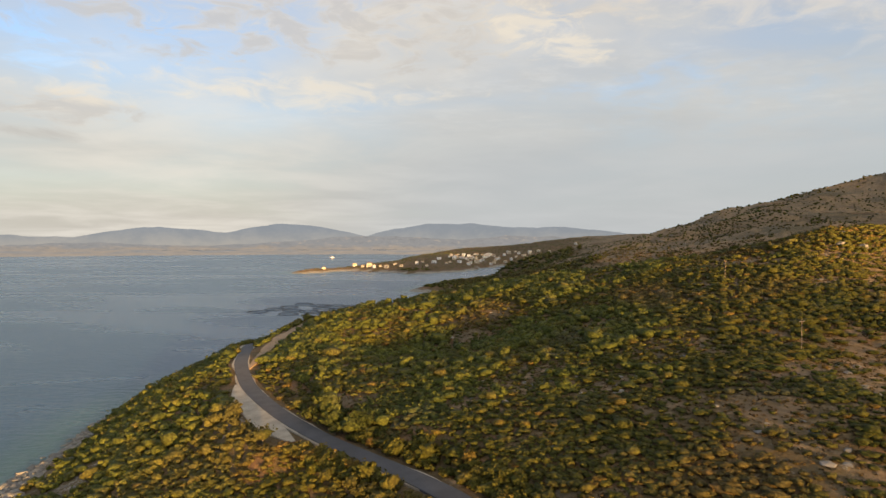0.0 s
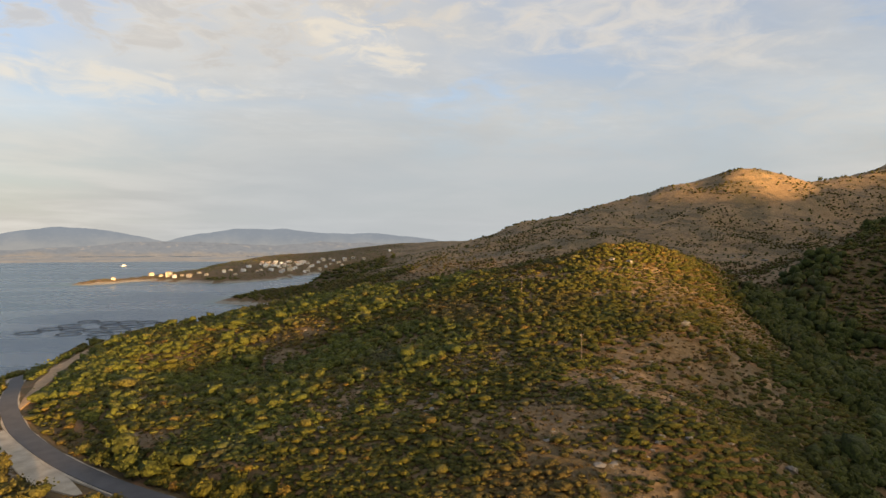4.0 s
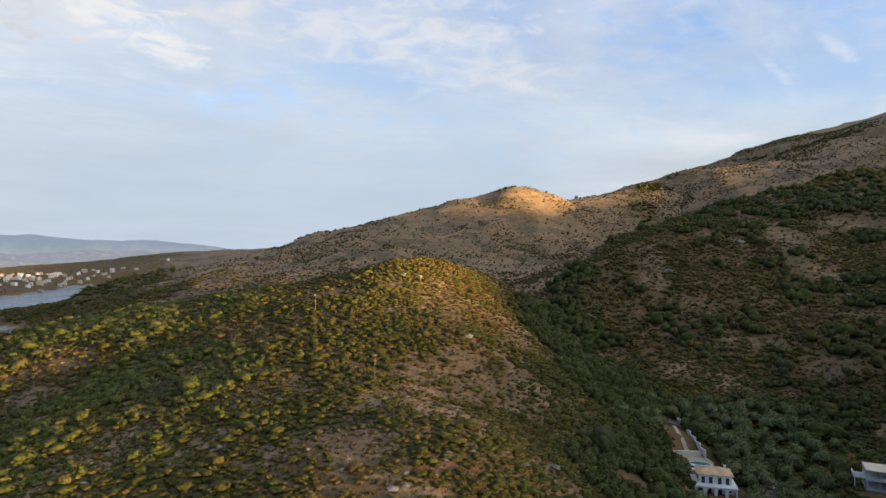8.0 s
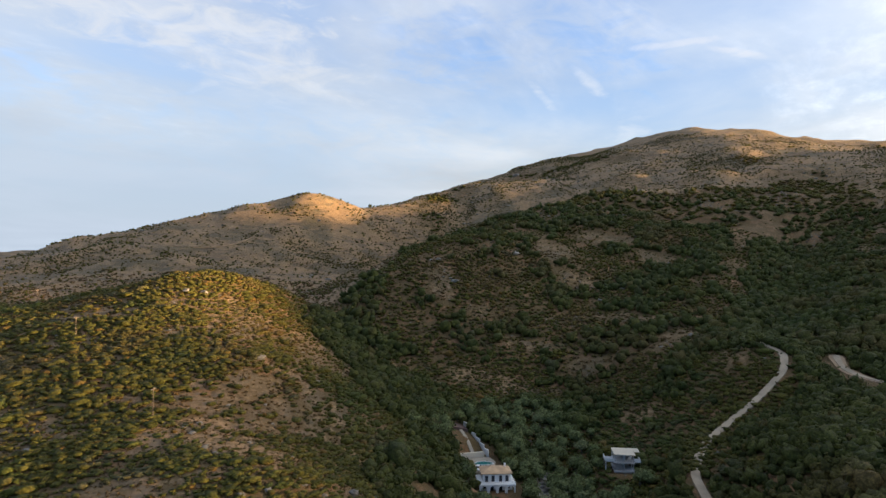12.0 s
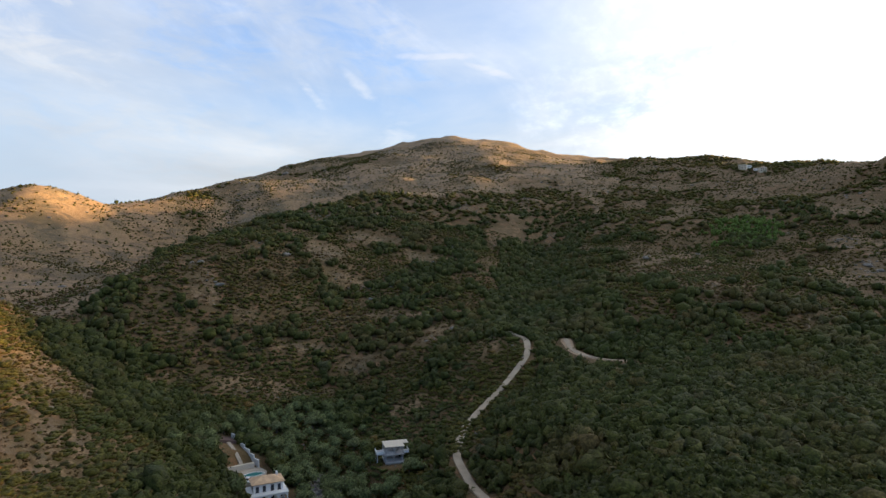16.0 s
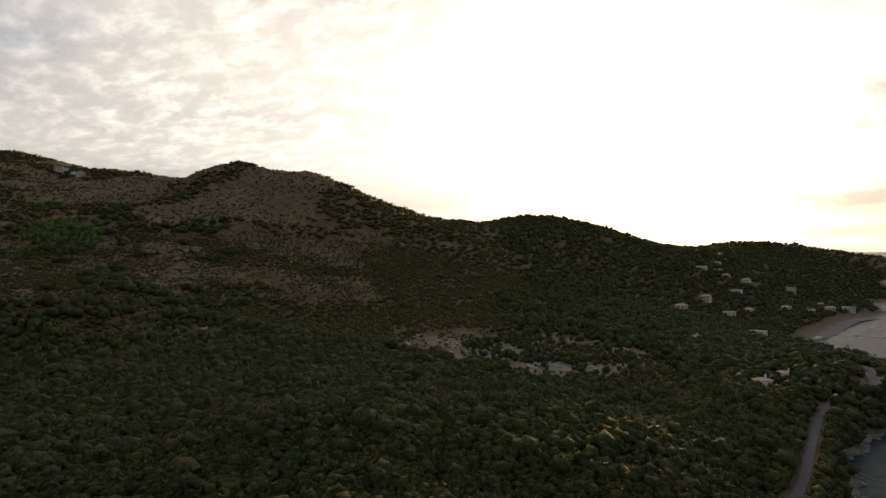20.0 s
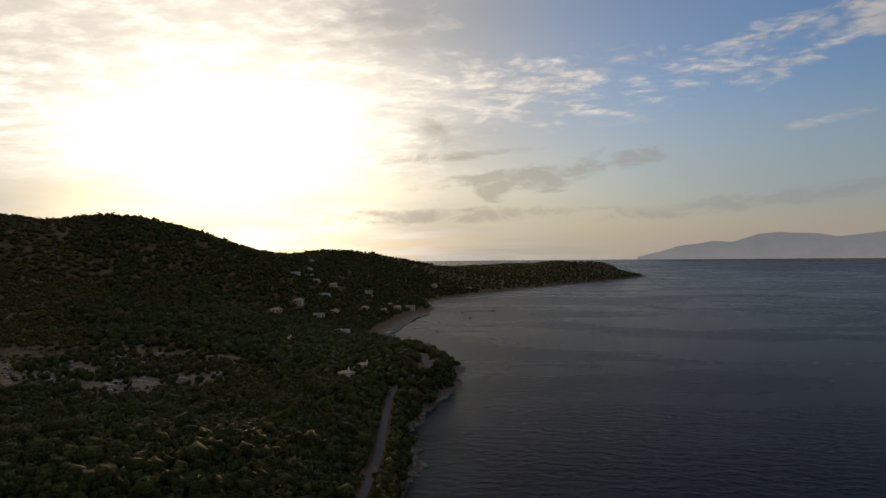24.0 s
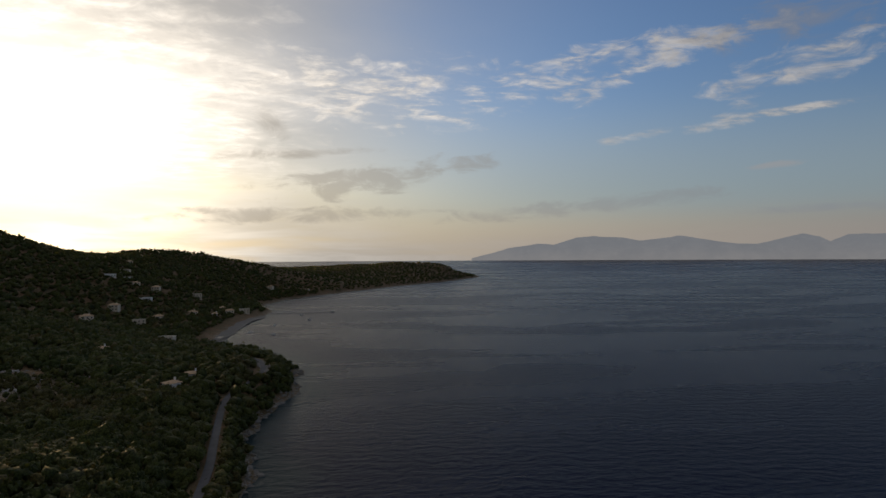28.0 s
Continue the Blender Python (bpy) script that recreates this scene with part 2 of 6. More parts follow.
def plain(name, colour, rough=0.8, grain=3.0, spread=0.25, metal=0.0):
    """A paint, stone or metal with blotches and fine grain."""
    m, k = material(name)
    at = k.add("ShaderNodeTexCoord").outputs["Object"]
    a, b = k.noise(at, grain * 0.2, 3.0), k.noise(at, grain * 3.0, 5.0)
    f = k.math("ADD", k.math("MULTIPLY", a, 0.6), k.math("MULTIPLY", b, 0.4))
    c = k.mix(k.span(f, 0.3, 0.7), rgb(*(v * (1 - spread) for v in colour)), rgb(*(min(1, v * (1 + spread)) for v in colour)))
    finish(k, c, rough, metal, bump=b, strength=0.25, distance=0.03)
    return m


def ground_material():
    m, k = material("hillside")
    at = k.add("ShaderNodeNewGeometry").outputs["Position"]
    dry = k.value_of("dry")
    bare = k.value_of("bare")
    n40, n9, n2, n05 = k.noise(at, 0.02, 4.0), k.noise(at, 0.11, 5.0, 0.6), k.noise(at, 0.5, 5.0, 0.65), k.noise(at, 2.2, 4.0, 0.7)
    soil = k.mix(k.span(n9, 0.35, 0.65), rgb(0.108, 0.052, 0.018), rgb(0.182, 0.092, 0.038))
    grass = k.mix(k.span(n2, 0.35, 0.65), rgb(0.180, 0.110, 0.050), rgb(0.275, 0.176, 0.086))
    grass = k.mix(k.span(n9, 0.45, 0.75), grass, rgb(0.165, 0.104, 0.054))
    # contour bands of turf, ledges and dwarf scrub on the open hill
    band = k.noise(k.add("ShaderNodeMapping", {0: at, 3: (0.03, 0.03, 0.12)}).outputs[0], 1.0, 7.0, 0.66, 1.2)
    grass = k.mix(k.span(band, 0.47, 0.60, 0.0, 0.8), grass, rgb(0.098, 0.070, 0.038))
    grass = k.mix(k.span(k.math("ADD", k.math("MULTIPLY", n40, 0.6), k.math("MULTIPLY", n05, 0.4)), 0.51, 0.57, 0.0, 0.7), grass, rgb(0.068, 0.058, 0.028))
    green = k.mix(k.span(n05, 0.35, 0.65), rgb(0.078, 0.050, 0.014), rgb(0.122, 0.074, 0.024))
    low = k.mix(k.span(k.math("ADD", n9, k.math("MULTIPLY", k.math("SUBTRACT", n2, 0.5), 0.6)), 0.47, 0.68), green, soil)
    f = k.math("ADD", dry, k.math("MULTIPLY", k.math("SUBTRACT", k.math("ADD", n9, n2), 1.0), 0.9))
    c = k.mix(k.span(f, 0.35, 0.65), low, grass)
    stone = k.mix(k.span(n05, 0.35, 0.65), rgb(0.165, 0.142, 0.112), rgb(0.33, 0.295, 0.245))
    rocky = k.math("ADD", k.math("MULTIPLY", k.math("SUBTRACT", n2, 0.5), 1.1), k.math("MULTIPLY", k.math("SUBTRACT", n40, 0.5), 1.3))
    c = k.mix(k.math("MAXIMUM", k.span(rocky, 0.34, 0.48), k.span(k.math("ADD", bare, k.math("MULTIPLY", k.math("SUBTRACT", k.math("ADD", n2, n05), 1.0), 1.1)), 0.42, 0.66)), c, stone)
    finish(k, c, 0.95, 0.0, bump=k.math("ADD", k.math("MULTIPLY", n2, 1.4), k.math("MULTIPLY", n05, 0.5)), strength=0.7, distance=0.7)
    return m


def leaf_material(name, dark, light, gold, patchy=0.5):
    m, k = material(name)
    own = k.value_of("tint")
    piece = k.add("ShaderNodeObjectInfo").outputs["Random"]
    tint = k.math("FRACT", k.math("ADD", own, piece))
    leaf = k.add("ShaderNodeNewGeometry").outputs["Random Per Island"]
    c = k.mix(tint, rgb(*dark), rgb(*light))
    c = k.mix(k.span(tint, 0.88, 1.0), c, rgb(*gold))
    c = k.mix(k.math("MULTIPLY", leaf, 0.45), c, k.mix(0.5, c, rgb(*light)))
    # stands of tawny, grey and fresh green growth
    at = k.add("ShaderNodeNewGeometry").outputs["Position"]
    stand, twig = k.noise(at, 0.020, 6.0, 0.62), k.noise(at, 0.06, 5.0, 0.65)
    c = k.mix(k.span(stand, 0.52, 0.66, 0.0, patchy), c, rgb(0.135, 0.086, 0.032))
    c = k.mix(k.span(twig, 0.58, 0.68, 0.0, patchy * 0.8), c, rgb(0.110, 0.096, 0.066))
    c = k.mix(k.span(stand, 0.46, 0.34, 0.0, patchy), c, rgb(0.052, 0.078, 0.018))
    # brighter sprays of leaves, with shade painted into the gaps between them
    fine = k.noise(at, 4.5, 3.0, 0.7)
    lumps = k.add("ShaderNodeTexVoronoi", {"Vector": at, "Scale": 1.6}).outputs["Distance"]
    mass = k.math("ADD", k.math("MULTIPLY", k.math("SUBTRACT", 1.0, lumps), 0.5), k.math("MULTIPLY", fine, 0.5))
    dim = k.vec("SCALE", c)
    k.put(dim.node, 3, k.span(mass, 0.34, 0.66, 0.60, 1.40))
    bump = k.add("ShaderNodeBump", {"Height": mass, "Strength": 0.7, "Distance": 0.6}).outputs[0]
    body = k.add("ShaderNodeBsdfPrincipled", {"Base Color": dim, "Roughness": 0.75, "Specular IOR Level": 0.2, "Normal": bump})
    thin = k.add("ShaderNodeBsdfTranslucent", {0: dim})
    k.add("ShaderNodeOutputMaterial", {0: k.add("ShaderNodeMixShader", {0: 0.25, 1: body.outputs[0], 2: thin.outputs[0]}).outputs[0]})
    return m


def sea_material():
    m, k = material("sea_water")
    at = k.add("ShaderNodeNewGeometry").outputs["Position"]
    long_ = k.add("ShaderNodeMapping", {0: at, 2: (0, 0, 0.16), 3: (0.48, 1.0, 1.0)}).outputs[0]
    swell = k.add("ShaderNodeTexWave", {"Vector": k.add("ShaderNodeMapping", {0: at, 2: (0, 0, 1.73)}).outputs[0], "Scale": 0.042, "Distortion": 9.0, "Detail": 3.0, "Detail Scale": 1.6}).outputs["Fac"]
    h = k.math("ADD", k.math("ADD", k.math("MULTIPLY", swell, 0.20), k.math("MULTIPLY", k.noise(long_, 0.40, 5.0, 0.62, 0.3), 1.1)), k.math("MULTIPLY", k.noise(at, 0.9, 3.0, 0.6), 0.22))
    slick = k.noise(k.add("ShaderNodeMapping", {0: at, 2: (0, 0, 0.3), 3: (0.35, 1.0, 1.0)}).outputs[0], 0.006, 5.0, 0.6, 1.2)
    deep = k.value_of("shallow")
    north_gleam = k.value_of("north_gleam")  # northern water painted paler and shinier, standing in for its brighter sky reflection
    c = k.mix(deep, k.mix(north_gleam, rgb(0.005, 0.008, 0.026), rgb(0.024, 0.070, 0.125)), k.mix(north_gleam, rgb(0.012, 0.030, 0.034), rgb(0.04, 0.10, 0.105)))
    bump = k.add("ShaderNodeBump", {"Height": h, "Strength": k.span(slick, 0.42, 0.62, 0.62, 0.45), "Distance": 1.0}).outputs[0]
    finish(k, c, k.span(slick, 0.4, 0.62, 0.30, 0.24), IOR=1.33, Specular_IOR_Level=k.span(north_gleam, 0.0, 1.0, 0.050, 0.42), Specular_Tint=k.mix(north_gleam, rgb(0.66, 0.82, 1.0), rgb(1.0, 1.0, 1.0)), Normal=bump)
    return m


GROUND, SEA = ground_material(), sea_material()
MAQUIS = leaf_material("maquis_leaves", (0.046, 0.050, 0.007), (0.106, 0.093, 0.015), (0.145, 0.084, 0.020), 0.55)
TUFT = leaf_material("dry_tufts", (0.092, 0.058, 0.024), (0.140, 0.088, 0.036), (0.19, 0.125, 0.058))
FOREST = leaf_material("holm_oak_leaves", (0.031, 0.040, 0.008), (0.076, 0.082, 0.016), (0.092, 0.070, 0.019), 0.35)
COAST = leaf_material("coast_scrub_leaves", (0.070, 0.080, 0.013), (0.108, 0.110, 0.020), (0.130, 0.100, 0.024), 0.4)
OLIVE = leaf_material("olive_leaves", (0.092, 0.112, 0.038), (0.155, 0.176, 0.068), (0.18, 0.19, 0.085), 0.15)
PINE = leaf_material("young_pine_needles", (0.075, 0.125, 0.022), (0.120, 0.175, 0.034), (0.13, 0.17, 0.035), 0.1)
BARK = plain("bark", (0.10, 0.075, 0.055), 0.9, 6.0)
ASPHALT = plain("asphalt", (0.060, 0.058, 0.062), 0.85, 1.2)
GRAVEL = plain("pale_gravel", (0.34, 0.29, 0.225), 0.95, 1.5)
PEBBLES = plain("grey_beach_pebbles", (0.11, 0.098, 0.085), 0.9, 1.5)
DIRT = plain("dirt_track", (0.34, 0.265, 0.18), 0.95, 1.2)
EARTH = plain("tan_earth", (0.30, 0.20, 0.115), 0.95, 1.0, 0.3)
ROCK = plain("limestone", (0.175, 0.158, 0.135), 0.95, 1.6, 0.4)
PALE_STONE = plain("bleached_stone", (0.42, 0.39, 0.35), 0.95, 1.6, 0.3)
WHITE = plain("white_render", (0.66, 0.65, 0.62), 0.85, 0.8, 0.08)
CREAM = plain("cream_render", (0.54, 0.47, 0.36), 0.85, 0.8, 0.10)
TILE = plain("clay_roof_tiles", (0.50, 0.33, 0.19), 0.9, 2.5, 0.25)
CONCRETE = plain("raw_concrete", (0.42, 0.40, 0.38), 0.9, 1.0, 0.2)
DARKGLASS = plain("dark_window_glass", (0.03, 0.035, 0.045), 0.15, 0.5, 0.2)
WOOD = plain("weathered_wood", (0.20, 0.15, 0.11), 0.85, 4.0)
STEEL = plain("grey_metal", (0.30, 0.31, 0.33), 0.45, 2.0, 0.15, 0.7)
BLACKPIPE = plain("black_plastic_pipe", (0.035, 0.034, 0.034), 0.6, 2.0)

# ---- the lie of the land: ridges, valleys and shores (x, y, z in metres) ----
SHORE_WEST = [(-570, -2205), (-390, -1880), (-188, -1612), (-36, -1362), (63, -1185), (103, -1040), (76, -915), (92, -770), (102, -690), (102, -610), (103, -572), (84, -553),
              (50, -515), (30, -475), (22, -445), (14, -427), (21, -402), (15, -366), (24, -338), (31, -306), (34, -278), (33, -258), (26, -248), (32, -240), (24, -231), (29, -212), (32, -190), (-10, -80), (-90, 80), (-124, 169), (-128, 203)]
SHORE_NORTH = [(-128, 203), (-132, 235), (-128, 280), (-112, 345), (-82, 405), (-45, 460), (-5, 530), (22, 620), (25, 740), (-47, 829), (-25, 900),
               (51, 990), (120, 1200), (172, 1500)]
SHORE_TOWN = [(172, 1629), (130, 1518), (50, 1329), (-80, 1243), (-160, 1320), (-228, 1335), (-321, 1279), (-245, 1420), (-165, 1700), (-150, 2100), (-60, 2500),
              (150, 3000), (450, 3600), (900, 4500)]
BROW = [(-122, 207, 4), (-113, 229, 12), (-101, 247, 18), (-94, 278, 20), (-71, 297, 29), (-46, 302, 36), (-20, 305, 39), (1, 304, 43), (22, 303, 48)]
BROW_LEE = [(-91, 380, 9), (-26, 390, 22), (1, 389, 27), (28, 388, 33)]
ROAD_NORTH = [(36, -171, 9.5), (40, -60, 24), (24, 30, 32), (5, 87, 33), (-8, 104, 31.5), (-21, 119, 30.5), (-37, 141, 29.5), (-54, 170, 29), (-66, 198, 29), (-74, 230, 28), (-83, 258, 25), (-86, 300, 20)]
LAYBY = [(-58.5, 174, 28.7), (-49, 153, 29.1), (-39.5, 135.5, 29.6), (-29, 121, 30.2)]
CUTTING = [(-61, 192, 29.3), (-64, 222, 30.5), (-66, 250, 30.5), (-66, 285, 29.5), (-60, 318, 31)]
ROAD_WEST = [(36, -171, 9.5), (38, -211, 9.5), (42, -244, 10), (46, -282, 10.5), (48, -310, 11), (43, -334, 11), (38, -360, 11), (37, -389, 11), (44, -421, 10.5), (62, -455, 9), (92, -500, 6.5), (125, -560, 4)]
ROAD_VALLEY = [(140, 10, 20), (178, 27, 14), (199, 36, 16), (218, 37, 19), (228, 34, 22), (250, 23, 31), (267, 15, 40), (285, 16, 44.5), (295, 26, 47)]
ROAD_EAST = [(301, -2, 43), (291, -3, 41), (282, -5, 39.5), (272, -13, 38.5), (268, -23, 38), (270, -30, 38)]
TRACK_HILL = [(262, 540, 0), (276, 522, 0), (300, 480, 0), (318, 461, 0), (340, 453, 0), (367, 457, 0), (398, 472, 0)]
SPUR = [(48, 322, 50), (107, 290, 60), (148, 260, 71), (157, 243, 76), (183, 231, 75), (223, 242, 65)]
SPUR_FACE = [(16, 105, 37), (36, 123, 41), (53, 141, 46), (10, 205, 35), (-20, 215, 32), (68, 106, 46), (78, 80, 43), (127, 147, 51), (158, 221, 70), (150, 132, 37), (92, 86, 37), (118, 88, 24)]
VALLEY = [(100, 40, 9), (182, 97, 4.2), (197, 120, 13), (213, 153, 22), (234, 202, 36), (250, 237, 48), (307, 300, 57), (422, 367, 74), (575, 433, 109)]
BROWN_RIDGE = [(237, 577, 88), (302, 582, 109), (369, 570, 121), (430, 546, 135), (486, 502, 156), (534, 482, 152), (628, 507, 156), (739, 525, 177), (871, 524, 208), (1054, 545, 244), (1258, 614, 293), (1349, 530, 321), (1376, 456, 350)]
BROWN_BACK = [(296, 721, 66), (378, 727, 80), (461, 713, 92), (538, 682, 104), (608, 628, 120), (668, 602, 126), (785, 634, 145)]
BROWN_FOOT = [(28, 558, 28), (77, 695, 43), (167, 740, 58), (228, 690, 66), (283, 445, 86), (180, 378, 58), (347, 439, 89), (331, 346, 65)]
MOUNTAIN_EDGE = [(305, 259, 71), (379, 278, 87), (526, 288, 119), (681, 234, 160), (742, 165, 170)]
MOUNTAIN_FACE = [(325, 210, 69), (396, 217, 98), (393, 148, 58), (507, 113, 87), (271, 149, 30), (280, 106, 18), (322, 72, 40), (242, 79, 10), (212, 60, 6.4), (476, 63, 73), (531, 332, 111)]
MOUNTAIN_BACK = [(992, 475, 223), (671, 434, 136), (965, 528, 216)]
PEAK = [(1118, 558, 272), (1277, 437, 320), (1361, 328, 364), (1378, 247, 372), (1375, 118, 350), (1348, 54, 324), (1246, -72, 266), (1190, -136, 272),
        (1150, -260, 255), (1072, -410, 237), (960, -419, 221)]
PEAK_BACK = [(1367, -290, 298), (1291, -387, 277)]
RAVINE = [(380, 330, 0), (447, 338, 0), (514, 381, 0), (578, 395, 0), (676, 408, 0), (779, 450, 0)]
GULLY = [(307, 20, 44), (467, 19, 69), (618, 18, 105), (845, -64, 164)]
MIDDLE = [(631, -95, 116), (542, -131, 86), (1006, -292, 208), (775, -345, 163), (472, -214, 84), (443, -268, 84), (749, 115, 165)]
FRONT = [(364, -54, 65), (358, -86, 68), (325, -123, 58), (302, -152, 45)]
NEAR_EAST = [(188, 8, 31), (127, -18, 36), (207, -68, 36), (127, -76, 41)]
SUN_RIDGE = [(863, -391, 205), (737, -418, 218), (659, -500, 201), (636, -561, 166), (609, -660, 134), (559, -765, 135), (535, -843, 146), (496, -923, 127), (450, -1002, 98), (407, -1127, 87), (343, -1252, 95), (260, -1323, 87), (121, -1444, 59), (97, -1699, 44), (-61, -1901, 41), (-239, -2038, 48), (-395, -2120, 54), (-510, -2150, 25)]
SUN_LEE = [(778, -591, 130), (748, -660, 107), (711, -770, 86), (647, -886, 86), (615, -970, 93), (567, -1055, 82), (511, -1139, 64), (458, -1268, 53), (383, -1397, 62), (289, -1470, 57), (994, -754, 40), (894, -969, 39), (760, -1198, 40), (622, -1385, 29), (454, -1657, 28)]
DOME_LEE = [(439, 323, 72), (605, 331, 106), (690, 300, 132), (766, 263, 156)]
SHELF = [(724, 445, 159), (776, 416, 186), (840, 395, 200)]
WEST_SLOPE = [(309, -136, 44), (349, -230, 43), (281, -281, 35), (208, -362, 27), (203, -245, 23), (146, -283, 19), (499, -329, 98), (367, -521, 64), (190, -525, 22),
              (258, -861, 55), (191, -672, 14), (130, -70, 37), (91, -129, 29), (64, -177, 22), (60, -250, 14), (75, -330, 15), (70, -400, 14), (100, -220, 18), (56, -200, 15), (85, -110, 27), (150, -850, 12), (180, -1050, 40)]
TOWN = [(-270, 1310, 8), (-145, 1500, 14), (0, 1600, 22), (77, 1800, 20), (245, 2186, 37), (77, 2298, 34), (250, 1700, 24), (424, 1438, 42), (527, 2340, 84), (330, 1080, 54), (130, 900, 20),
        (-10, 870, 5), (600, 1500, 80), (900, 2600, 90)]
FAR_LAND = [(1200, 3600, 30), (1600, 4300, 40), (500, 2900, 18)]
BACK = [(2200, 600, 330), (2200, -400, 250), (1600, -1200, 40), (900, -1700, 10), (1400, 1400, 150), (3800, 0, 200), (2500, 2500, 150), (1200, -3200, -20), (4200, -2200, 60)]
OPEN_SEA = [(-1500, 2600, -30), (-900, 3800, -30), (-2800, 1800, -30), (-3500, 3000, -30), (0, 4200, -25), (-400, 0, -30), (-400, 700, -30), (-700, 1500, -30), (-600, -900, -30), (-1200, -2600, -30), (-1800, 200, -30), (-3500, -500, -30), (-400, 2300, -25), (-250, -300, -25),
            (-300, 3200, -20), (-100, -3300, -30), (-4300, -3000, -30), (-60, 620, -14), (-90, 700, -18)]


def along(line, step):
    """Points along a line of nodes, step metres apart at most."""
    out = [line[0]]
    for a, b in zip(line, line[1:]):
        n = max(1, int(math.dist(a, b) / step))
        out += [tuple(p + (q - p) * i / n for p, q in zip(a, b)) for i in range(1, n + 1)]
    return out


def lay_of_the_land():
    spots = []
    for line in (SHORE_WEST, SHORE_NORTH, SHORE_TOWN):
        fine = along(line, 30.0 if line is not SHORE_TOWN else 90.0)
        for a, b in zip(fine, fine[1:]):
            far = max(1.0, math.hypot(*a) / 500)
            nx, ny = -(b[1] - a[1]), b[0] - a[0]
            n = math.hypot(nx, ny)
            spots += [(a[0], a[1], 0.0), (a[0] + nx / n * 18 * far, a[1] + ny / n * 18 * far, -5 * far), (a[0] - nx / n * 7 * far, a[1] - ny / n * 7 * far, 2.2 * far)]
    for line in (BROW, ROAD_NORTH, ROAD_WEST, ROAD_VALLEY, SPUR, VALLEY, GULLY, MOUNTAIN_EDGE):
        spots += along(line, 25.0)
    for line in (BROWN_RIDGE, PEAK, SUN_RIDGE):
        spots += along(line, 60.0)
    for spread in (ROAD_EAST, SPUR_FACE, BROWN_FOOT, BROWN_BACK, MOUNTAIN_FACE, MOUNTAIN_BACK, PEAK_BACK, MIDDLE, FRONT, NEAR_EAST, WEST_SLOPE, SUN_LEE, DOME_LEE, BROW_LEE, SHELF, TOWN, FAR_LAND, BACK, OPEN_SEA):
        spots += spread
    kept = []
    for p in spots:
        if all((p[0] - q[0]) ** 2 + (p[1] - q[1]) ** 2 > 16 for q in kept):
            kept.append(p)
    s = np.array(kept)
    n = len(s)
    gap = np.sqrt(((s[:, None, :2] - s[None, :, :2]) ** 2).sum(2) + 64.0)
    grid = np.zeros((n + 1, n + 1))
    grid[:n, :n] = -gap + np.eye(n) * 1.0
    grid[:n, n] = grid[n, :n] = 1
    return s, np.linalg.solve(grid, np.append(s[:, 2], 0.0))


SPOTS, WEIGHTS = lay_of_the_land()


def hashed(i, j, seed):
    h = (i.astype(np.int64) * 374761393 + j.astype(np.int64) * 668265263 + seed * 974711) & 0x7FFFFFFF
    h = ((h ^ (h >> 13)) * 1274126177) & 0x7FFFFFFF
    return ((h ^ (h >> 16)) & 0xFFFF) / 65535.0


def value_noise(x, y, size, seed=0):
    u, v = x / size, y / size
    i, j = np.floor(u), np.floor(v)
    f, g = u - i, v - j
    f, g = f * f * (3 - 2 * f), g * g * (3 - 2 * g)
    a, b, c, d = hashed(i, j, seed), hashed(i + 1, j, seed), hashed(i, j + 1, seed), hashed(i + 1, j + 1, seed)
    return (a * (1 - f) + b * f) * (1 - g) + (c * (1 - f) + d * f) * g


def fbm(x, y, size, octaves=4, seed=0):
    total, amp, norm = np.zeros_like(x), 1.0, 0.0
    for o in range(octaves):
        total += amp * value_noise(x, y, size / 2 ** o, seed + 17 * o)
        norm += amp
        amp *= 0.5
    return total / norm - 0.5


def smooth(v, lo, hi):
    t = np.clip((v - lo) / (hi - lo), 0, 1)
    return t * t * (3 - 2 * t)


def near_line(x, y, line):
    """Distance to a line of nodes and the height of its nearest point."""
    best, height = np.full(x.shape, 1e9), np.zeros(x.shape)
    for a, b in zip(line, line[1:]):
        dx, dy = b[0] - a[0], b[1] - a[1]
        t = np.clip(((x - a[0]) * dx + (y - a[1]) * dy) / (dx * dx + dy * dy), 0, 1)
        d = np.hypot(x - a[0] - t * dx, y - a[1] - t * dy)
        h = a[2] + t * (b[2] - a[2])
        height = np.where(d < best, h, height)
        best = np.minimum(best, d)
    return best, height


ROADS = [(ROAD_NORTH, 3.4), (ROAD_WEST, 2.6), (ROAD_VALLEY, 1.0), (ROAD_EAST, 2.2), (LAYBY, 2.6), (CUTTING, 1.5), (ROAD_WEST[6:9], 4.5)]


PADS = [(184, 96, 8, 4.0), (194, 109, 7, 6.8), (209, 62, 6, 9.1)]  # levelled ground under the houses


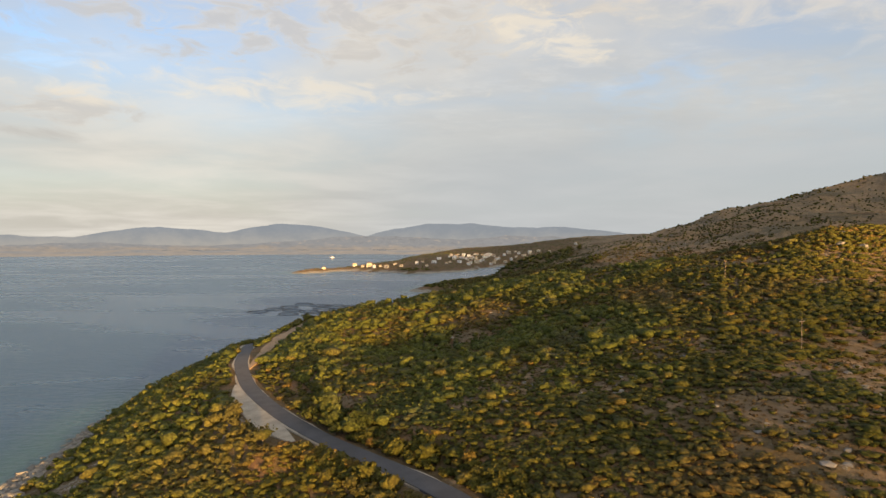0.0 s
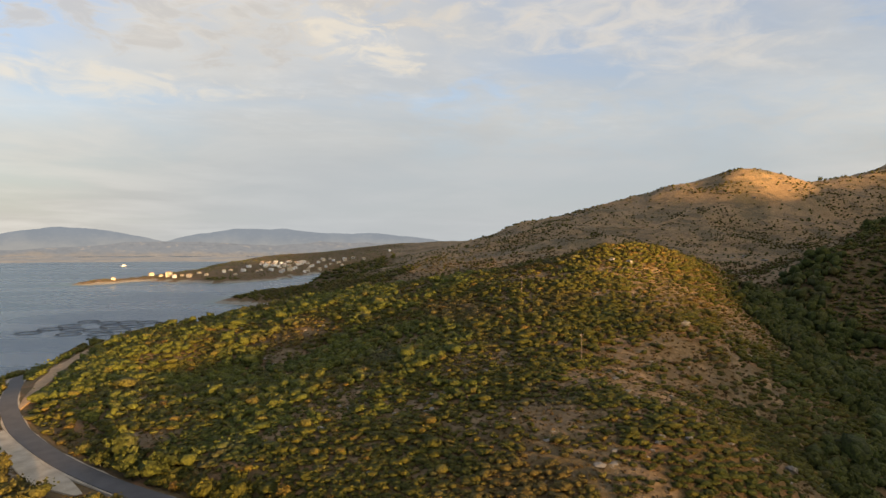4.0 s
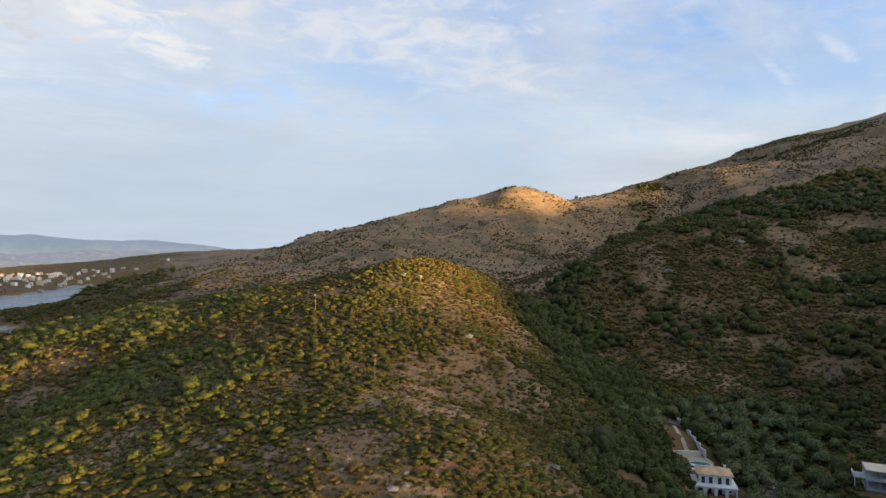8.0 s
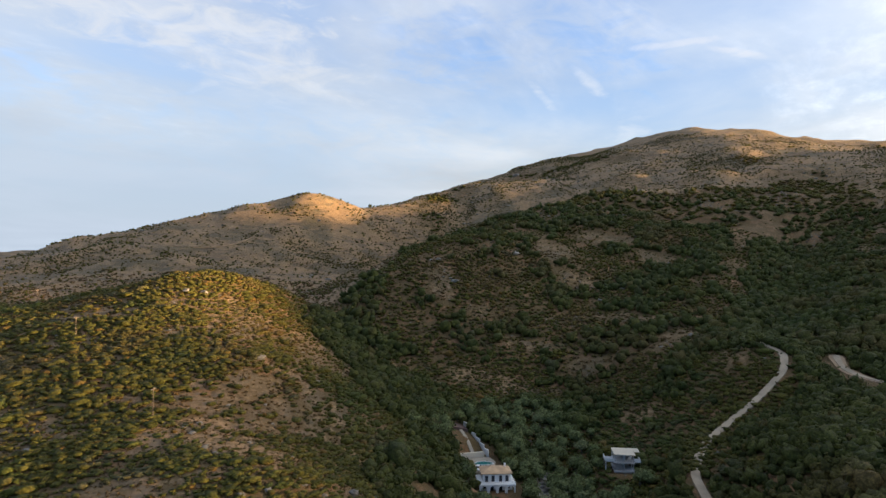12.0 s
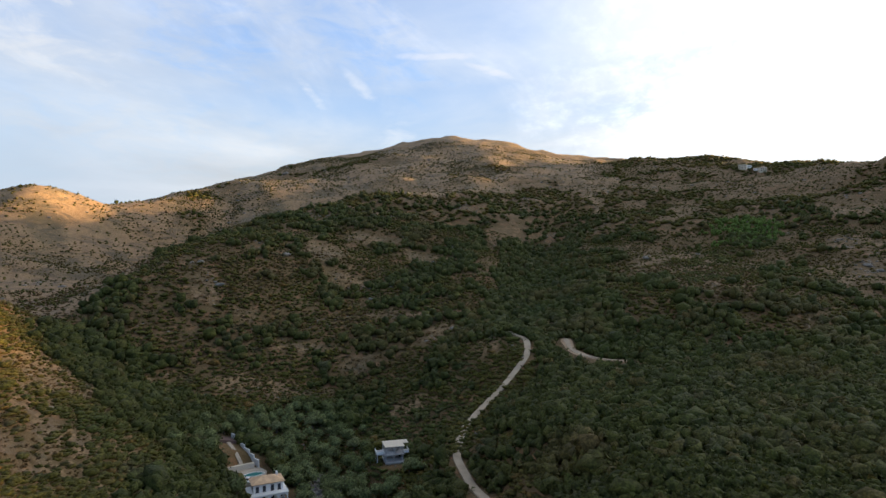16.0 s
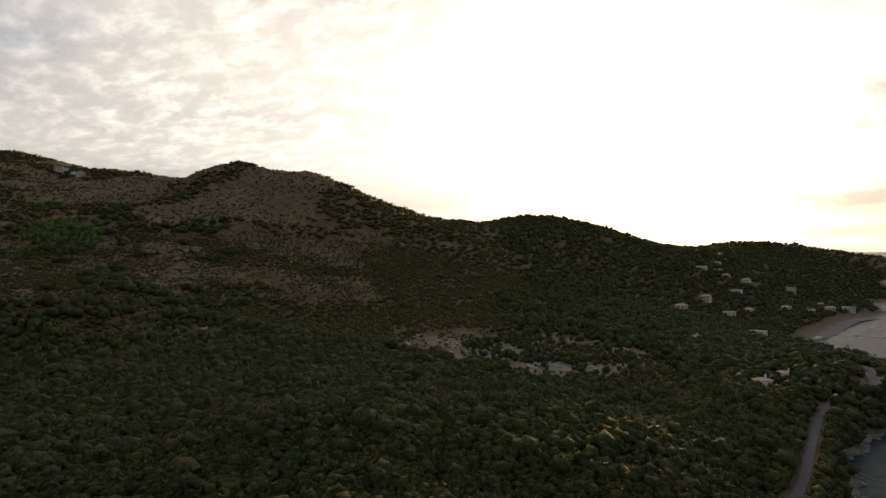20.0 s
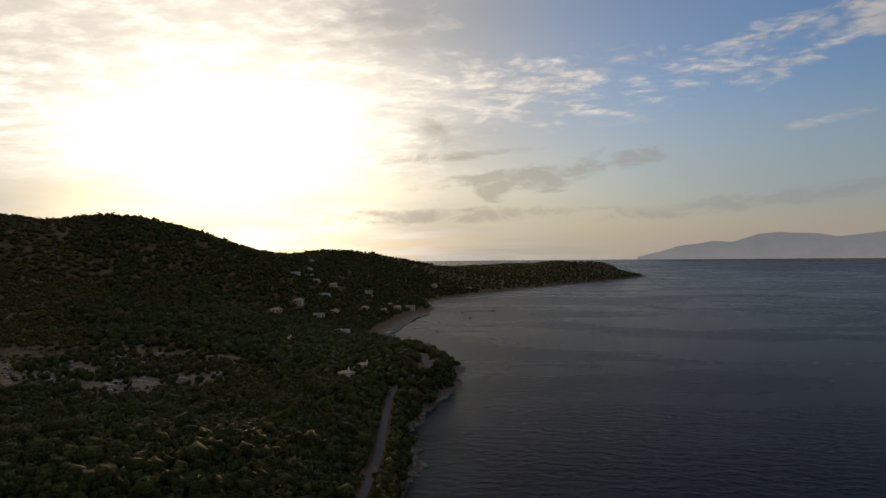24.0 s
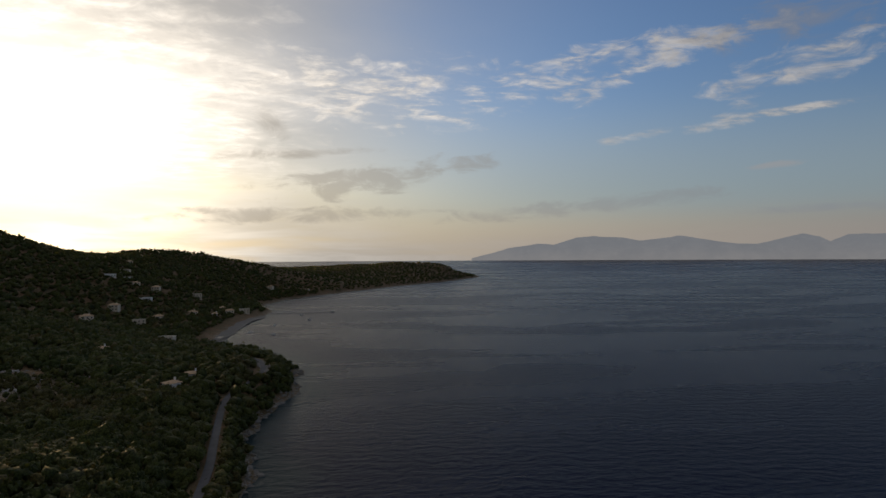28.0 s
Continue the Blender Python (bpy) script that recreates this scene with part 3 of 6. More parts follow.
def land_height(x, y):
    z = np.empty(x.shape)
    for lo in range(0, len(x), 20000):
        a, b = x[lo:lo + 20000], y[lo:lo + 20000]
        gap = np.sqrt((a[:, None] - SPOTS[None, :, 0]) ** 2 + (b[:, None] - SPOTS[None, :, 1]) ** 2 + 64.0)
        z[lo:lo + 20000] = -gap @ WEIGHTS[:-1] + WEIGHTS[-1]
    dist = np.hypot(x, y)
    land = smooth(z, 2, 30)
    z = z + land * (fbm(x, y, 70, 4, 3) * np.clip(dist * 0.018, 2.0, 14) + fbm(x, y, 16, 3, 9) * np.clip(dist * 0.006, 1.2, 4))
    z = z + land * smooth(dist, 350, 450) * (fbm(x, y, 34, 4, 29) * 7 - np.abs(fbm(x, y, 60, 3, 37)) * 8 + 1.2)
    # gullies worn into the higher slopes
    z = z - smooth(z, 40, 90) * (0.5 - np.abs(fbm(x, y, 130, 4, 47)) * 2.2) * np.clip(dist * 0.009, 1, 9)
    z = z + smooth(z, 0.2, 2) * (1 - smooth(z, 6, 14)) * fbm(x, y, 9, 3, 21) * 3.0
    # the ravine between the mountain and the wooded slope
    cut = near_line(x, y, GULLY)[0]
    z = z - 11 * (1 - smooth(cut, 4, 48)) * smooth(dist, 310, 380) * (1 - smooth(dist, 700, 850))
    # the ravine between the grassy hill and the mountain
    z = z - 10 * (1 - smooth(near_line(x, y, RAVINE)[0] + 20 * fbm(x, y, 50, 3, 45), 3, 36))
    for cx, cy, r, h in PADS:
        w = 1 - smooth(np.hypot(x - cx, y - cy), r, r + 7)
        z = z * (1 - w) + h * w
    for line, half in ROADS:
        d, h = near_line(x, y, line)
        w = 1 - smooth(d, half + 1.2, half + 9)
        z = z * (1 - w) + h * w
    return z


# the ground is one sheet, laid out in rings and spokes that widen with distance
SPOKES = np.radians(np.concatenate([np.arange(-62, 215, 0.46), np.arange(215, 298, 1.0)]))
RINGS = 12.0 * 1.0165 ** np.arange(366)


def build_ground():
    a, r = np.meshgrid(SPOKES, RINGS, indexing="ij")
    x, y = (np.sin(a) * r).ravel(), (np.cos(a) * r).ravel()
    z = land_height(x, y)
    return x.reshape(a.shape), y.reshape(a.shape), z.reshape(a.shape)


GX, GY, GZ = build_ground()


def height(x, y):
    """Height of the built sheet at points x, y."""
    x, y = np.atleast_1d(np.asarray(x, float)), np.atleast_1d(np.asarray(y, float))
    a = np.degrees(np.arctan2(x, y))
    a = np.where(a < -62, a + 360, a)
    n = len(SPOKES)
    i = np.clip(np.searchsorted(np.degrees(SPOKES), a, side="right") - 1, 0, n - 1)
    lo = np.degrees(SPOKES)[i]
    hi = np.where(i + 1 < n, np.degrees(SPOKES)[np.minimum(i + 1, n - 1)], 298.0)
    f = np.clip((a - lo) / (hi - lo), 0, 1)
    s = np.clip(np.log(np.maximum(np.hypot(x, y), 12.0) / 12.0) / math.log(1.0165), 0, len(RINGS) - 1.001)
    j = s.astype(int)
    g = s - j
    i2 = (i + 1) % n
    return (GZ[i, j] * (1 - f) + GZ[i2, j] * f) * (1 - g) + (GZ[i, j + 1] * (1 - f) + GZ[i2, j + 1] * f) * g


def floor_z(x, y):
    return float(height(x, y)[0])


def bearing(x, y):
    """Degrees clockwise from +y, from -100 to 260."""
    az = np.degrees(np.arctan2(x, y))
    return np.where(az < -100, az + 360, az)


# bare and stony patches: x, y, half width across and along the slope
BARE_SPUR = [(54, 138, 12.7, 10.5), (150, 193, 16.2, 33.2), (105, 132, 16.0, 15.7), (129, 124, 10.2, 12.7), (82, 97, 9.6, 14.5), (18, 132, 5.7, 6.7), (48, 100, 6.3, 6.8), (31, 123, 4.8, 5.1), (11, 217, 8.2, 15.3), (73, 270, 14.6, 43.8), (70, 118, 5.2, 4.0), (142, 210, 14.5, 7.6), (46, 87, 5.6, 2.8), (53, 140, 10.0, 8.9), (18, 130, 4.4, 10.4), (-22, 293, 16.7, 13.7), (52, 105, 7.8, 6.9), (50, 93, 6.0, 3.0), (27, 93, 3.7, 2.8), (5, 127, 3.6, 5.0), (-16, 176, 5.0, 5.1), (105, 133, 8.0, 6.8), (168, 178, 14.0, 27.7)]
STONE_SPUR = [(86, 78, 4.4, 7.0), (132, 91, 6.9, 6.5), (38, 124, 2.7, 6.5), (53, 83, 3.7, 1.9), (123, 149, 6.4, 5.6), (152, 219, 12.6, 5.2), (38, 124, 3.1, 4.8), (54, 79, 5.0, 2.8), (232, 417, 13.6, 14.2), (138, 93, 7.1, 4.8), (37, 121, 4.8, 3.7), (91, 81, 3.5, 6.1)]
BARE_DOME = [(326, 213, 10.3, 31.0), (446, 184, 29.7, 44.1), (409, 154, 24.9, 13.0), (334, 61, 22.6, 27.5), (263, 137, 30.9, 11.4), (303, 105, 21.3, 9.5), (257, 68, 12.6, 8.0), (226, 178, 13.7, 18.9), (294, 37, 11.2, 30.3), (364, 103, 21.5, 15.1), (304, 137, 19.0, 9.9), (314, 177, 13.7, 7.1), (511, 165, 30.6, 15.4), (499, 110, 24.2, 15.1), (504, 43, 12.0, 30.4)]
STONE_DOME = [(399, 219, 9.5, 28.5), (350, 235, 4.8, 8.2), (337, 217, 5.3, 11.9), (406, 196, 6.0, 17.8), (404, 145, 16.3, 12.7), (317, 63, 12.3, 9.7), (549, 235, 22.7, 22.7), (584, 191, 23.3, 30.6), (652, 10, 8.7, 25.8), (670, 98, 19.3, 20.1), (775, 43, 22.1, 46.7)]
BARE_EAST = [(415, -104, 36.6, 102.3), (579, -114, 39.2, 17.6), (491, -155, 24.4, 47.8), (932, -140, 53.6, 47.0), (805, -233, 71.6, 50.3), (364, -81, 14.2, 26.4), (786, -89, 30.0, 52.1), (799, -304, 40.6, 121.7), (803, -314, 32.7, 98.2), (462, -132, 22.8, 68.4), (585, -377, 72.6, 82.9), (466, -351, 49.9, 64.6), (557, -193, 16.8, 50.4), (478, -412, 35.9, 38.0), (526, -303, 34.6, 40.1)]
STONE_EAST = [(437, -202, 11.9, 19.1), (522, -222, 11.9, 16.9), (500, -246, 10.6, 16.5), (200, 28, 3.4, 6.0), (208, -42, 2.4, 6.2), (459, -209, 6.7, 19.3), (359, -85, 4.9, 7.2), (112, -85, 3.3, 2.9)]
STONE_SHORE = [(-122, 177, 11.2, 28.7), (-124, 196, 9.9, 23.4), (-92, 152, 6.7, 10.5)]
SCRUB = [(448, 492, 31.6, 12.7), (559, 453, 17.1, 34.1), (482, 506, 19.9, 6.8), (283, 451, 6.1, 10.5), (531, 465, 12.1, 20.9), (382, 468, 8.0, 11.7), (406, 463, 5.8, 6.0), (700, 465, 39.9, 94.7), (1178, 420, 71.2, 93.5), (998, 156, 38.4, 115.1), (1108, 497, 80.7, 23.3), (1023, 114, 39.1, 51.3), (1035, 408, 42.2, 89.8), (772, 406, 13.2, 39.7), (1245, 273, 72.6, 24.5), (564, 446, 17.1, 20.7), (227, 436, 8.4, 9.7)]
BRUSH_EDGE = [(44, 330), (46, 380), (49, 440), (53, 520), (57, 575), (61, 612), (65, 690), (69, 735), (73, 722), (78, 722), (82, 755), (86, 860), (89.5, 930), (91.6, 860), (93.6, 750), (95, 880), (97, 1100)]


def patches(x, y, rows, seed):
    """1 inside ragged oval patches, 0 outside."""
    best = np.zeros_like(x)
    for cx, cy, across, along_ in rows:
        reach = 1.8 * max(across, along_)
        m = (np.abs(x - cx) < reach) & (np.abs(y - cy) < reach)
        if not m.any():
            continue
        px, py, r = x[m] - cx, y[m] - cy, math.hypot(cx, cy)
        q = np.hypot((px * cy - py * cx) / r / across, (px * cx + py * cy) / r / along_)
        q = q + 1.3 * fbm(x[m], y[m], max(5.0, 0.5 * across), 3, seed)
        best[m] = np.maximum(best[m], 1 - smooth(q, 0.55, 1.2))
    return best


def dryness(x, y, z):
    """How grassy and bare of shrubs the land is, 0 to 1, and how stony."""
    wob = fbm(x, y, 90, 4, 5)
    az0, d = bearing(x, y), np.hypot(x, y)
    az = az0 + 14 * fbm(x, y, 60, 3, 7)
    # the grassy hill behind the spur
    brown = smooth(d, 335, 400) * smooth(az, 9, 18) * (1 - smooth(az, 47, 56)) * smooth(d - 9 * np.maximum(az - 40, 0), 290, 360)
    # grass on the mountain above the brush line, with scrub along its crest
    edge = np.interp(az0, [p[0] for p in BRUSH_EDGE], [p[1] for p in BRUSH_EDGE])
    above = smooth(d + 130 * fbm(x, y, 60, 4, 93), edge - 12, edge + 26) * smooth(az0, 43, 46) * (1 - smooth(az, 91, 99))
    crest = (1 - smooth(near_line(x, y, BROWN_RIDGE[7:] + PEAK[2:6])[0], 25, 110)) * smooth(az0, 54, 60)
    brown = np.maximum(brown, above * np.clip(0.78 + 1.5 * fbm(x, y, 110, 4, 91) - 0.40 * crest, 0, 1))
    brown = np.maximum(brown, 0.30 * smooth(z + wob * 120, 100, 150) * smooth(az, 96, 100) * (1 - smooth(az, 124, 140)))
    # brown glades between the thickets of the middle slopes
    glade = smooth(fbm(x, y, 75, 5, 95), 0.05, 0.15) * smooth(az, 78, 88) * (1 - smooth(az, 132, 142)) * smooth(d, 360, 450)
    glade = np.maximum(glade, 0.8 * smooth(fbm(x, y, 46, 4, 97), 0.07, 0.16) * smooth(az, 52, 60) * (1 - smooth(az, 80, 90)) * smooth(d, 200, 250) * (d < 540))
    brown = np.maximum(brown, 0.40 * glade)
    # grassy gaps on the spur
    spur = (1 - smooth(d, 320, 360)) * smooth(az, -30, -6) * (1 - smooth(az, 50, 60)) * smooth(z, 20, 32)
    brown = np.maximum(brown, spur * 0.50 * smooth(fbm(x, y, 13, 4, 31) + 0.06 * smooth(az, 12, 40), 0.07, 0.17))
    brown = np.maximum(brown, 0.52 * patches(x, y, BARE_SPUR, 51))
    brown = np.maximum(brown, 0.50 * patches(x, y, BARE_DOME, 52))
    brown = np.maximum(brown, 0.38 * patches(x, y, BARE_EAST, 53))
    brown = np.maximum(brown, 0.15 * smooth(y, 1150, 1250) * (1 - smooth(d, 1900, 2300)))
    clearing = np.exp(-(((x * -0.8250 + y * -0.5652 - 14) / 80) ** 2 + ((x * 0.5652 + y * -0.8250 - 345) / 62) ** 2) ** 2) * smooth(fbm(x, y, 40, 3, 77), -0.35, -0.08)
    stony = np.maximum(patches(x, y, STONE_SPUR, 54), np.maximum(patches(x, y, STONE_DOME, 55), patches(x, y, STONE_EAST, 56)))
    stony = np.maximum(0.55 * stony, patches(x, y, STONE_SHORE, 56))
    return np.clip(np.maximum(brown + wob * 0.25 * (brown > 0.02), clearing), 0, 1), np.maximum(clearing, stony)


def mesh_of(name, verts, faces, mats, attrs=()):
    me = bpy.data.meshes.new(name)
    verts, faces = np.asarray(verts, np.float32), np.asarray(faces, np.int32)
    n, w = faces.shape
    me.vertices.add(len(verts))
    me.vertices.foreach_set("co", verts.ravel())
    me.loops.add(n * w)
    me.loops.foreach_set("vertex_index", faces.ravel())
    me.polygons.add(n)
    me.polygons.foreach_set("loop_start", np.arange(0, n * w, w, dtype=np.int32))
    for m in mats:
        me.materials.append(m)
    for key, values in attrs:
        me.attributes.new(key, "FLOAT", "POINT").data.foreach_set("value", np.asarray(values, np.float32))
    me.update(calc_edges=True)
    return me


def link_ground():
    n, m = GX.shape
    verts = np.stack([GX, GY, GZ], 2).reshape(-1, 3)
    i, j = np.meshgrid(np.arange(n), np.arange(m - 1), indexing="ij")
    i2 = (i + 1) % n
    faces = np.stack([i * m + j, i * m + j + 1, i2 * m + j + 1, i2 * m + j], 2).reshape(-1, 4)
    x, y, z = verts.T
    dry, clearing = dryness(x, y, z)
    shore = (1 - smooth(z, 1.5, 4.5)) * smooth(z, -6, -1) * (0.45 + 0.55 * smooth(y, -40, 80))
    me = mesh_of("ground", verts, faces, [GROUND], [("dry", dry), ("bare", np.maximum(shore, clearing * 0.50))])
    me.polygons.foreach_set("use_smooth", np.ones(len(me.polygons), bool))
    ob = new("ground", me)
    tagged(ob, "coastal hills of dry grass, maquis and pale limestone", "ground", kind="structure")


link_ground()


def link_sea():
    spokes = np.radians(np.arange(0, 360, 1.5))
    rings = np.concatenate([[0.02, 60, 120], 180 * 1.06 ** np.arange(58)])
    rings = rings[rings < 4700]
    a, r = np.meshgrid(spokes, np.append(rings, 4700.0), indexing="ij")
    n, m = a.shape
    # the far water climbs by a hair towards the horizon on the open side
    open_side = np.clip(-np.cos(a - radians(20)) * 1.6, 0, 1)
    z = 48.0 * smooth(r, 2600, 4700) * open_side
    verts = np.stack([np.sin(a) * r, np.cos(a) * r, z], 2).reshape(-1, 3)
    i, j = np.meshgrid(np.arange(n), np.arange(m - 1), indexing="ij")
    i2 = (i + 1) % n
    faces = np.stack([i * m + j, i * m + j + 1, i2 * m + j + 1, i2 * m + j], 2).reshape(-1, 4)
    bed = height(verts[:, 0], verts[:, 1])
    # the second attribute raises the painted sky sheen towards the north
    me = mesh_of("sea", verts, faces, [SEA], [("shallow", smooth(bed, -9, -1)), ("north_gleam", smooth(verts[:, 1], -150, 250))])
    me.polygons.foreach_set("use_smooth", np.ones(len(me.polygons), bool))
    tagged(new("sea", me), "grey-blue sea with small wind ripples", "water", kind="structure")


link_sea()


# ---- plants, rocks and roads ----
def icosphere(level):
    g = (1 + 5 ** 0.5) / 2
    v = [(-1, g, 0), (1, g, 0), (-1, -g, 0), (1, -g, 0), (0, -1, g), (0, 1, g), (0, -1, -g), (0, 1, -g), (g, 0, -1), (g, 0, 1), (-g, 0, -1), (-g, 0, 1)]
    f = [(0, 11, 5), (0, 5, 1), (0, 1, 7), (0, 7, 10), (0, 10, 11), (1, 5, 9), (5, 11, 4), (11, 10, 2), (10, 7, 6), (7, 1, 8),
         (3, 9, 4), (3, 4, 2), (3, 2, 6), (3, 6, 8), (3, 8, 9), (4, 9, 5), (2, 4, 11), (6, 2, 10), (8, 6, 7), (9, 8, 1)]
    if level < 0:  # an eight-sided lump for plants far off
        v, f = [(1, 0, 0), (-1, 0, 0), (0, 1, 0), (0, -1, 0), (0, 0, 1), (0, 0, -1)], [(0, 2, 4), (2, 1, 4), (1, 3, 4), (3, 0, 4), (2, 0, 5), (1, 2, 5), (3, 1, 5), (0, 3, 5)]
    v = [Vector(p).normalized() for p in v]
    for _ in range(level):
        mids, out = {}, []
        for a, b, c in f:
            m = []
            for p, q in ((a, b), (b, c), (c, a)):
                key = (min(p, q), max(p, q))
                if key not in mids:
                    mids[key] = len(v)
                    v.append(((v[p] + v[q]) / 2).normalized())
                m.append(mids[key])
            out += [(a, m[0], m[2]), (b, m[1], m[0]), (c, m[2], m[1]), tuple(m)]
        f = out
    return np.array([tuple(p) for p in v]), np.array(f)


def crown(seed, cards, level, flat=0.85, leaf=0.42, lobes=5):
    """A crown of unit radius standing on z = 0: a lumpy inner mass and loose sprays of leaves."""
    rnd = np.random.RandomState(seed)
    v, f = icosphere(level)
    bumps = rnd.normal(size=(lobes, 3))
    bumps[:, 2] = np.abs(bumps[:, 2]) * 0.8
    bumps /= np.linalg.norm(bumps, axis=1)[:, None]
    reach = rnd.uniform(0.15, 0.60, lobes)

    def radius(d):
        return 0.52 + (reach * np.clip((d @ bumps.T - 0.55) / 0.45, 0, 1)).max(1) + 0.08 * np.sin(d[:, 0] * 9 + seed) * np.cos(d[:, 1] * 8)

    core = v * (radius(v) * rnd.uniform(0.82, 1.10, len(v)))[:, None]
    verts, faces = [core], [f]
    base = len(core)
    d = rnd.normal(size=(cards, 3))
    d[:, 2] = np.abs(d[:, 2]) * 1.1 - 0.25
    d /= np.linalg.norm(d, axis=1)[:, None]
    mid = d * (radius(d) * rnd.uniform(0.90, 1.35, cards))[:, None]
    nrm = d + rnd.normal(size=(cards, 3)) * 0.55
    nrm /= np.linalg.norm(nrm, axis=1)[:, None]
    side = np.cross(nrm, rnd.normal(size=(cards, 3)))
    side /= np.linalg.norm(side, axis=1)[:, None]
    upw = np.cross(nrm, side)
    s = leaf * rnd.uniform(0.6, 1.25, (cards, 1))
    bend = nrm * s * 0.35
    quad = np.stack([mid - side * s * 0.6 - bend, mid - upw * s * 0.45, mid + side * s * 0.6 - bend, mid + upw * s * 0.7], 1).reshape(-1, 3)
    k = base + 4 * np.arange(cards)[:, None]
    verts.append(quad)
    faces += [k + np.array([[0, 1, 3]]), k + np.array([[1, 2, 3]])]
    verts = np.concatenate(verts)
    verts[:, 2] = (verts[:, 2] + 0.62) * flat
    return verts, np.concatenate(faces)


def scattered(name, kinds, x, y, z, size, seed, mats, label, category, tall=1.0, rounded=True):
    """One object that holds many plants or stones, each a turned and scaled copy of one of the kinds."""
    rnd = np.random.RandomState(seed)
    pick = rnd.randint(0, len(kinds), len(x))
    verts, faces, tint, base = [], [], [], 0
    for i, (kv, kf) in enumerate(kinds):
        m = pick == i
        n = int(m.sum())
        if not n:
            continue
        a = rnd.uniform(0, 2 * np.pi, n)
        c, s = np.cos(a)[:, None], np.sin(a)[:, None]
        wide = (size[m] * rnd.uniform(0.85, 1.2, n))[:, None]
        vx, vy, vz = kv[:, 0][None] * rnd.uniform(0.7, 1.35, n)[:, None], kv[:, 1][None], kv[:, 2][None]
        px = x[m][:, None] + (vx * c - vy * s) * wide
        py = y[m][:, None] + (vx * s + vy * c) * wide
        pz = z[m][:, None] + vz * (size[m] * tall * rnd.uniform(0.80, 1.15, n))[:, None]
        verts.append(np.stack([px, py, pz], 2).reshape(-1, 3))
        faces.append((kf[None] + (base + np.arange(n) * len(kv))[:, None, None]).reshape(-1, 3))
        tint.append(np.repeat(rnd.uniform(0, 0.999, n), len(kv)))
        base += n * len(kv)
    me = mesh_of(name, np.concatenate(verts), np.concatenate(faces), mats, [("tint", np.concatenate(tint))])
    me.polygons.foreach_set("use_smooth", np.full(len(me.polygons), rounded))
    return tagged(new(name, me), label, category, kind="stuff")


def jitter(cell, near, far, seed):
    """Points strewn over the land between two distances, one to a cell."""
    rnd = np.random.RandomState(seed)
    n = int(far / cell) + 1
    i, j = np.meshgrid(np.arange(-n, n + 1), np.arange(-n, n + 1))
    x = ((i + rnd.uniform(-0.48, 0.48, i.shape)) * cell).ravel()
    y = ((j + rnd.uniform(-0.48, 0.48, i.shape)) * cell).ravel()
    d, az = np.hypot(x, y), np.degrees(np.arctan2(x, y))
    m = (d > near) & (d < far) & ((az > -48) | (az < -140)) & ((d < 1300) | ((az > -14) & (az < 14)) | (az > 152) | (az < -150))
    return x[m], y[m], rnd


YARDS = [(184, 96, 9.5), (178, 91, 6), (193, 108, 9), (203, 119, 6.5), (207, 127, 5), (209, 60, 6), (172, 87, 5), (177, 90, 7), (132, 91, 5), (138, 93, 4), (169, 95, 7), (165, 89, 5), (174, 82, 5), (197, 113, 6), (199, 120, 5), (203, 113, 5)]  # kept clear round the houses
HOMES = []  # filled with the places of the houses


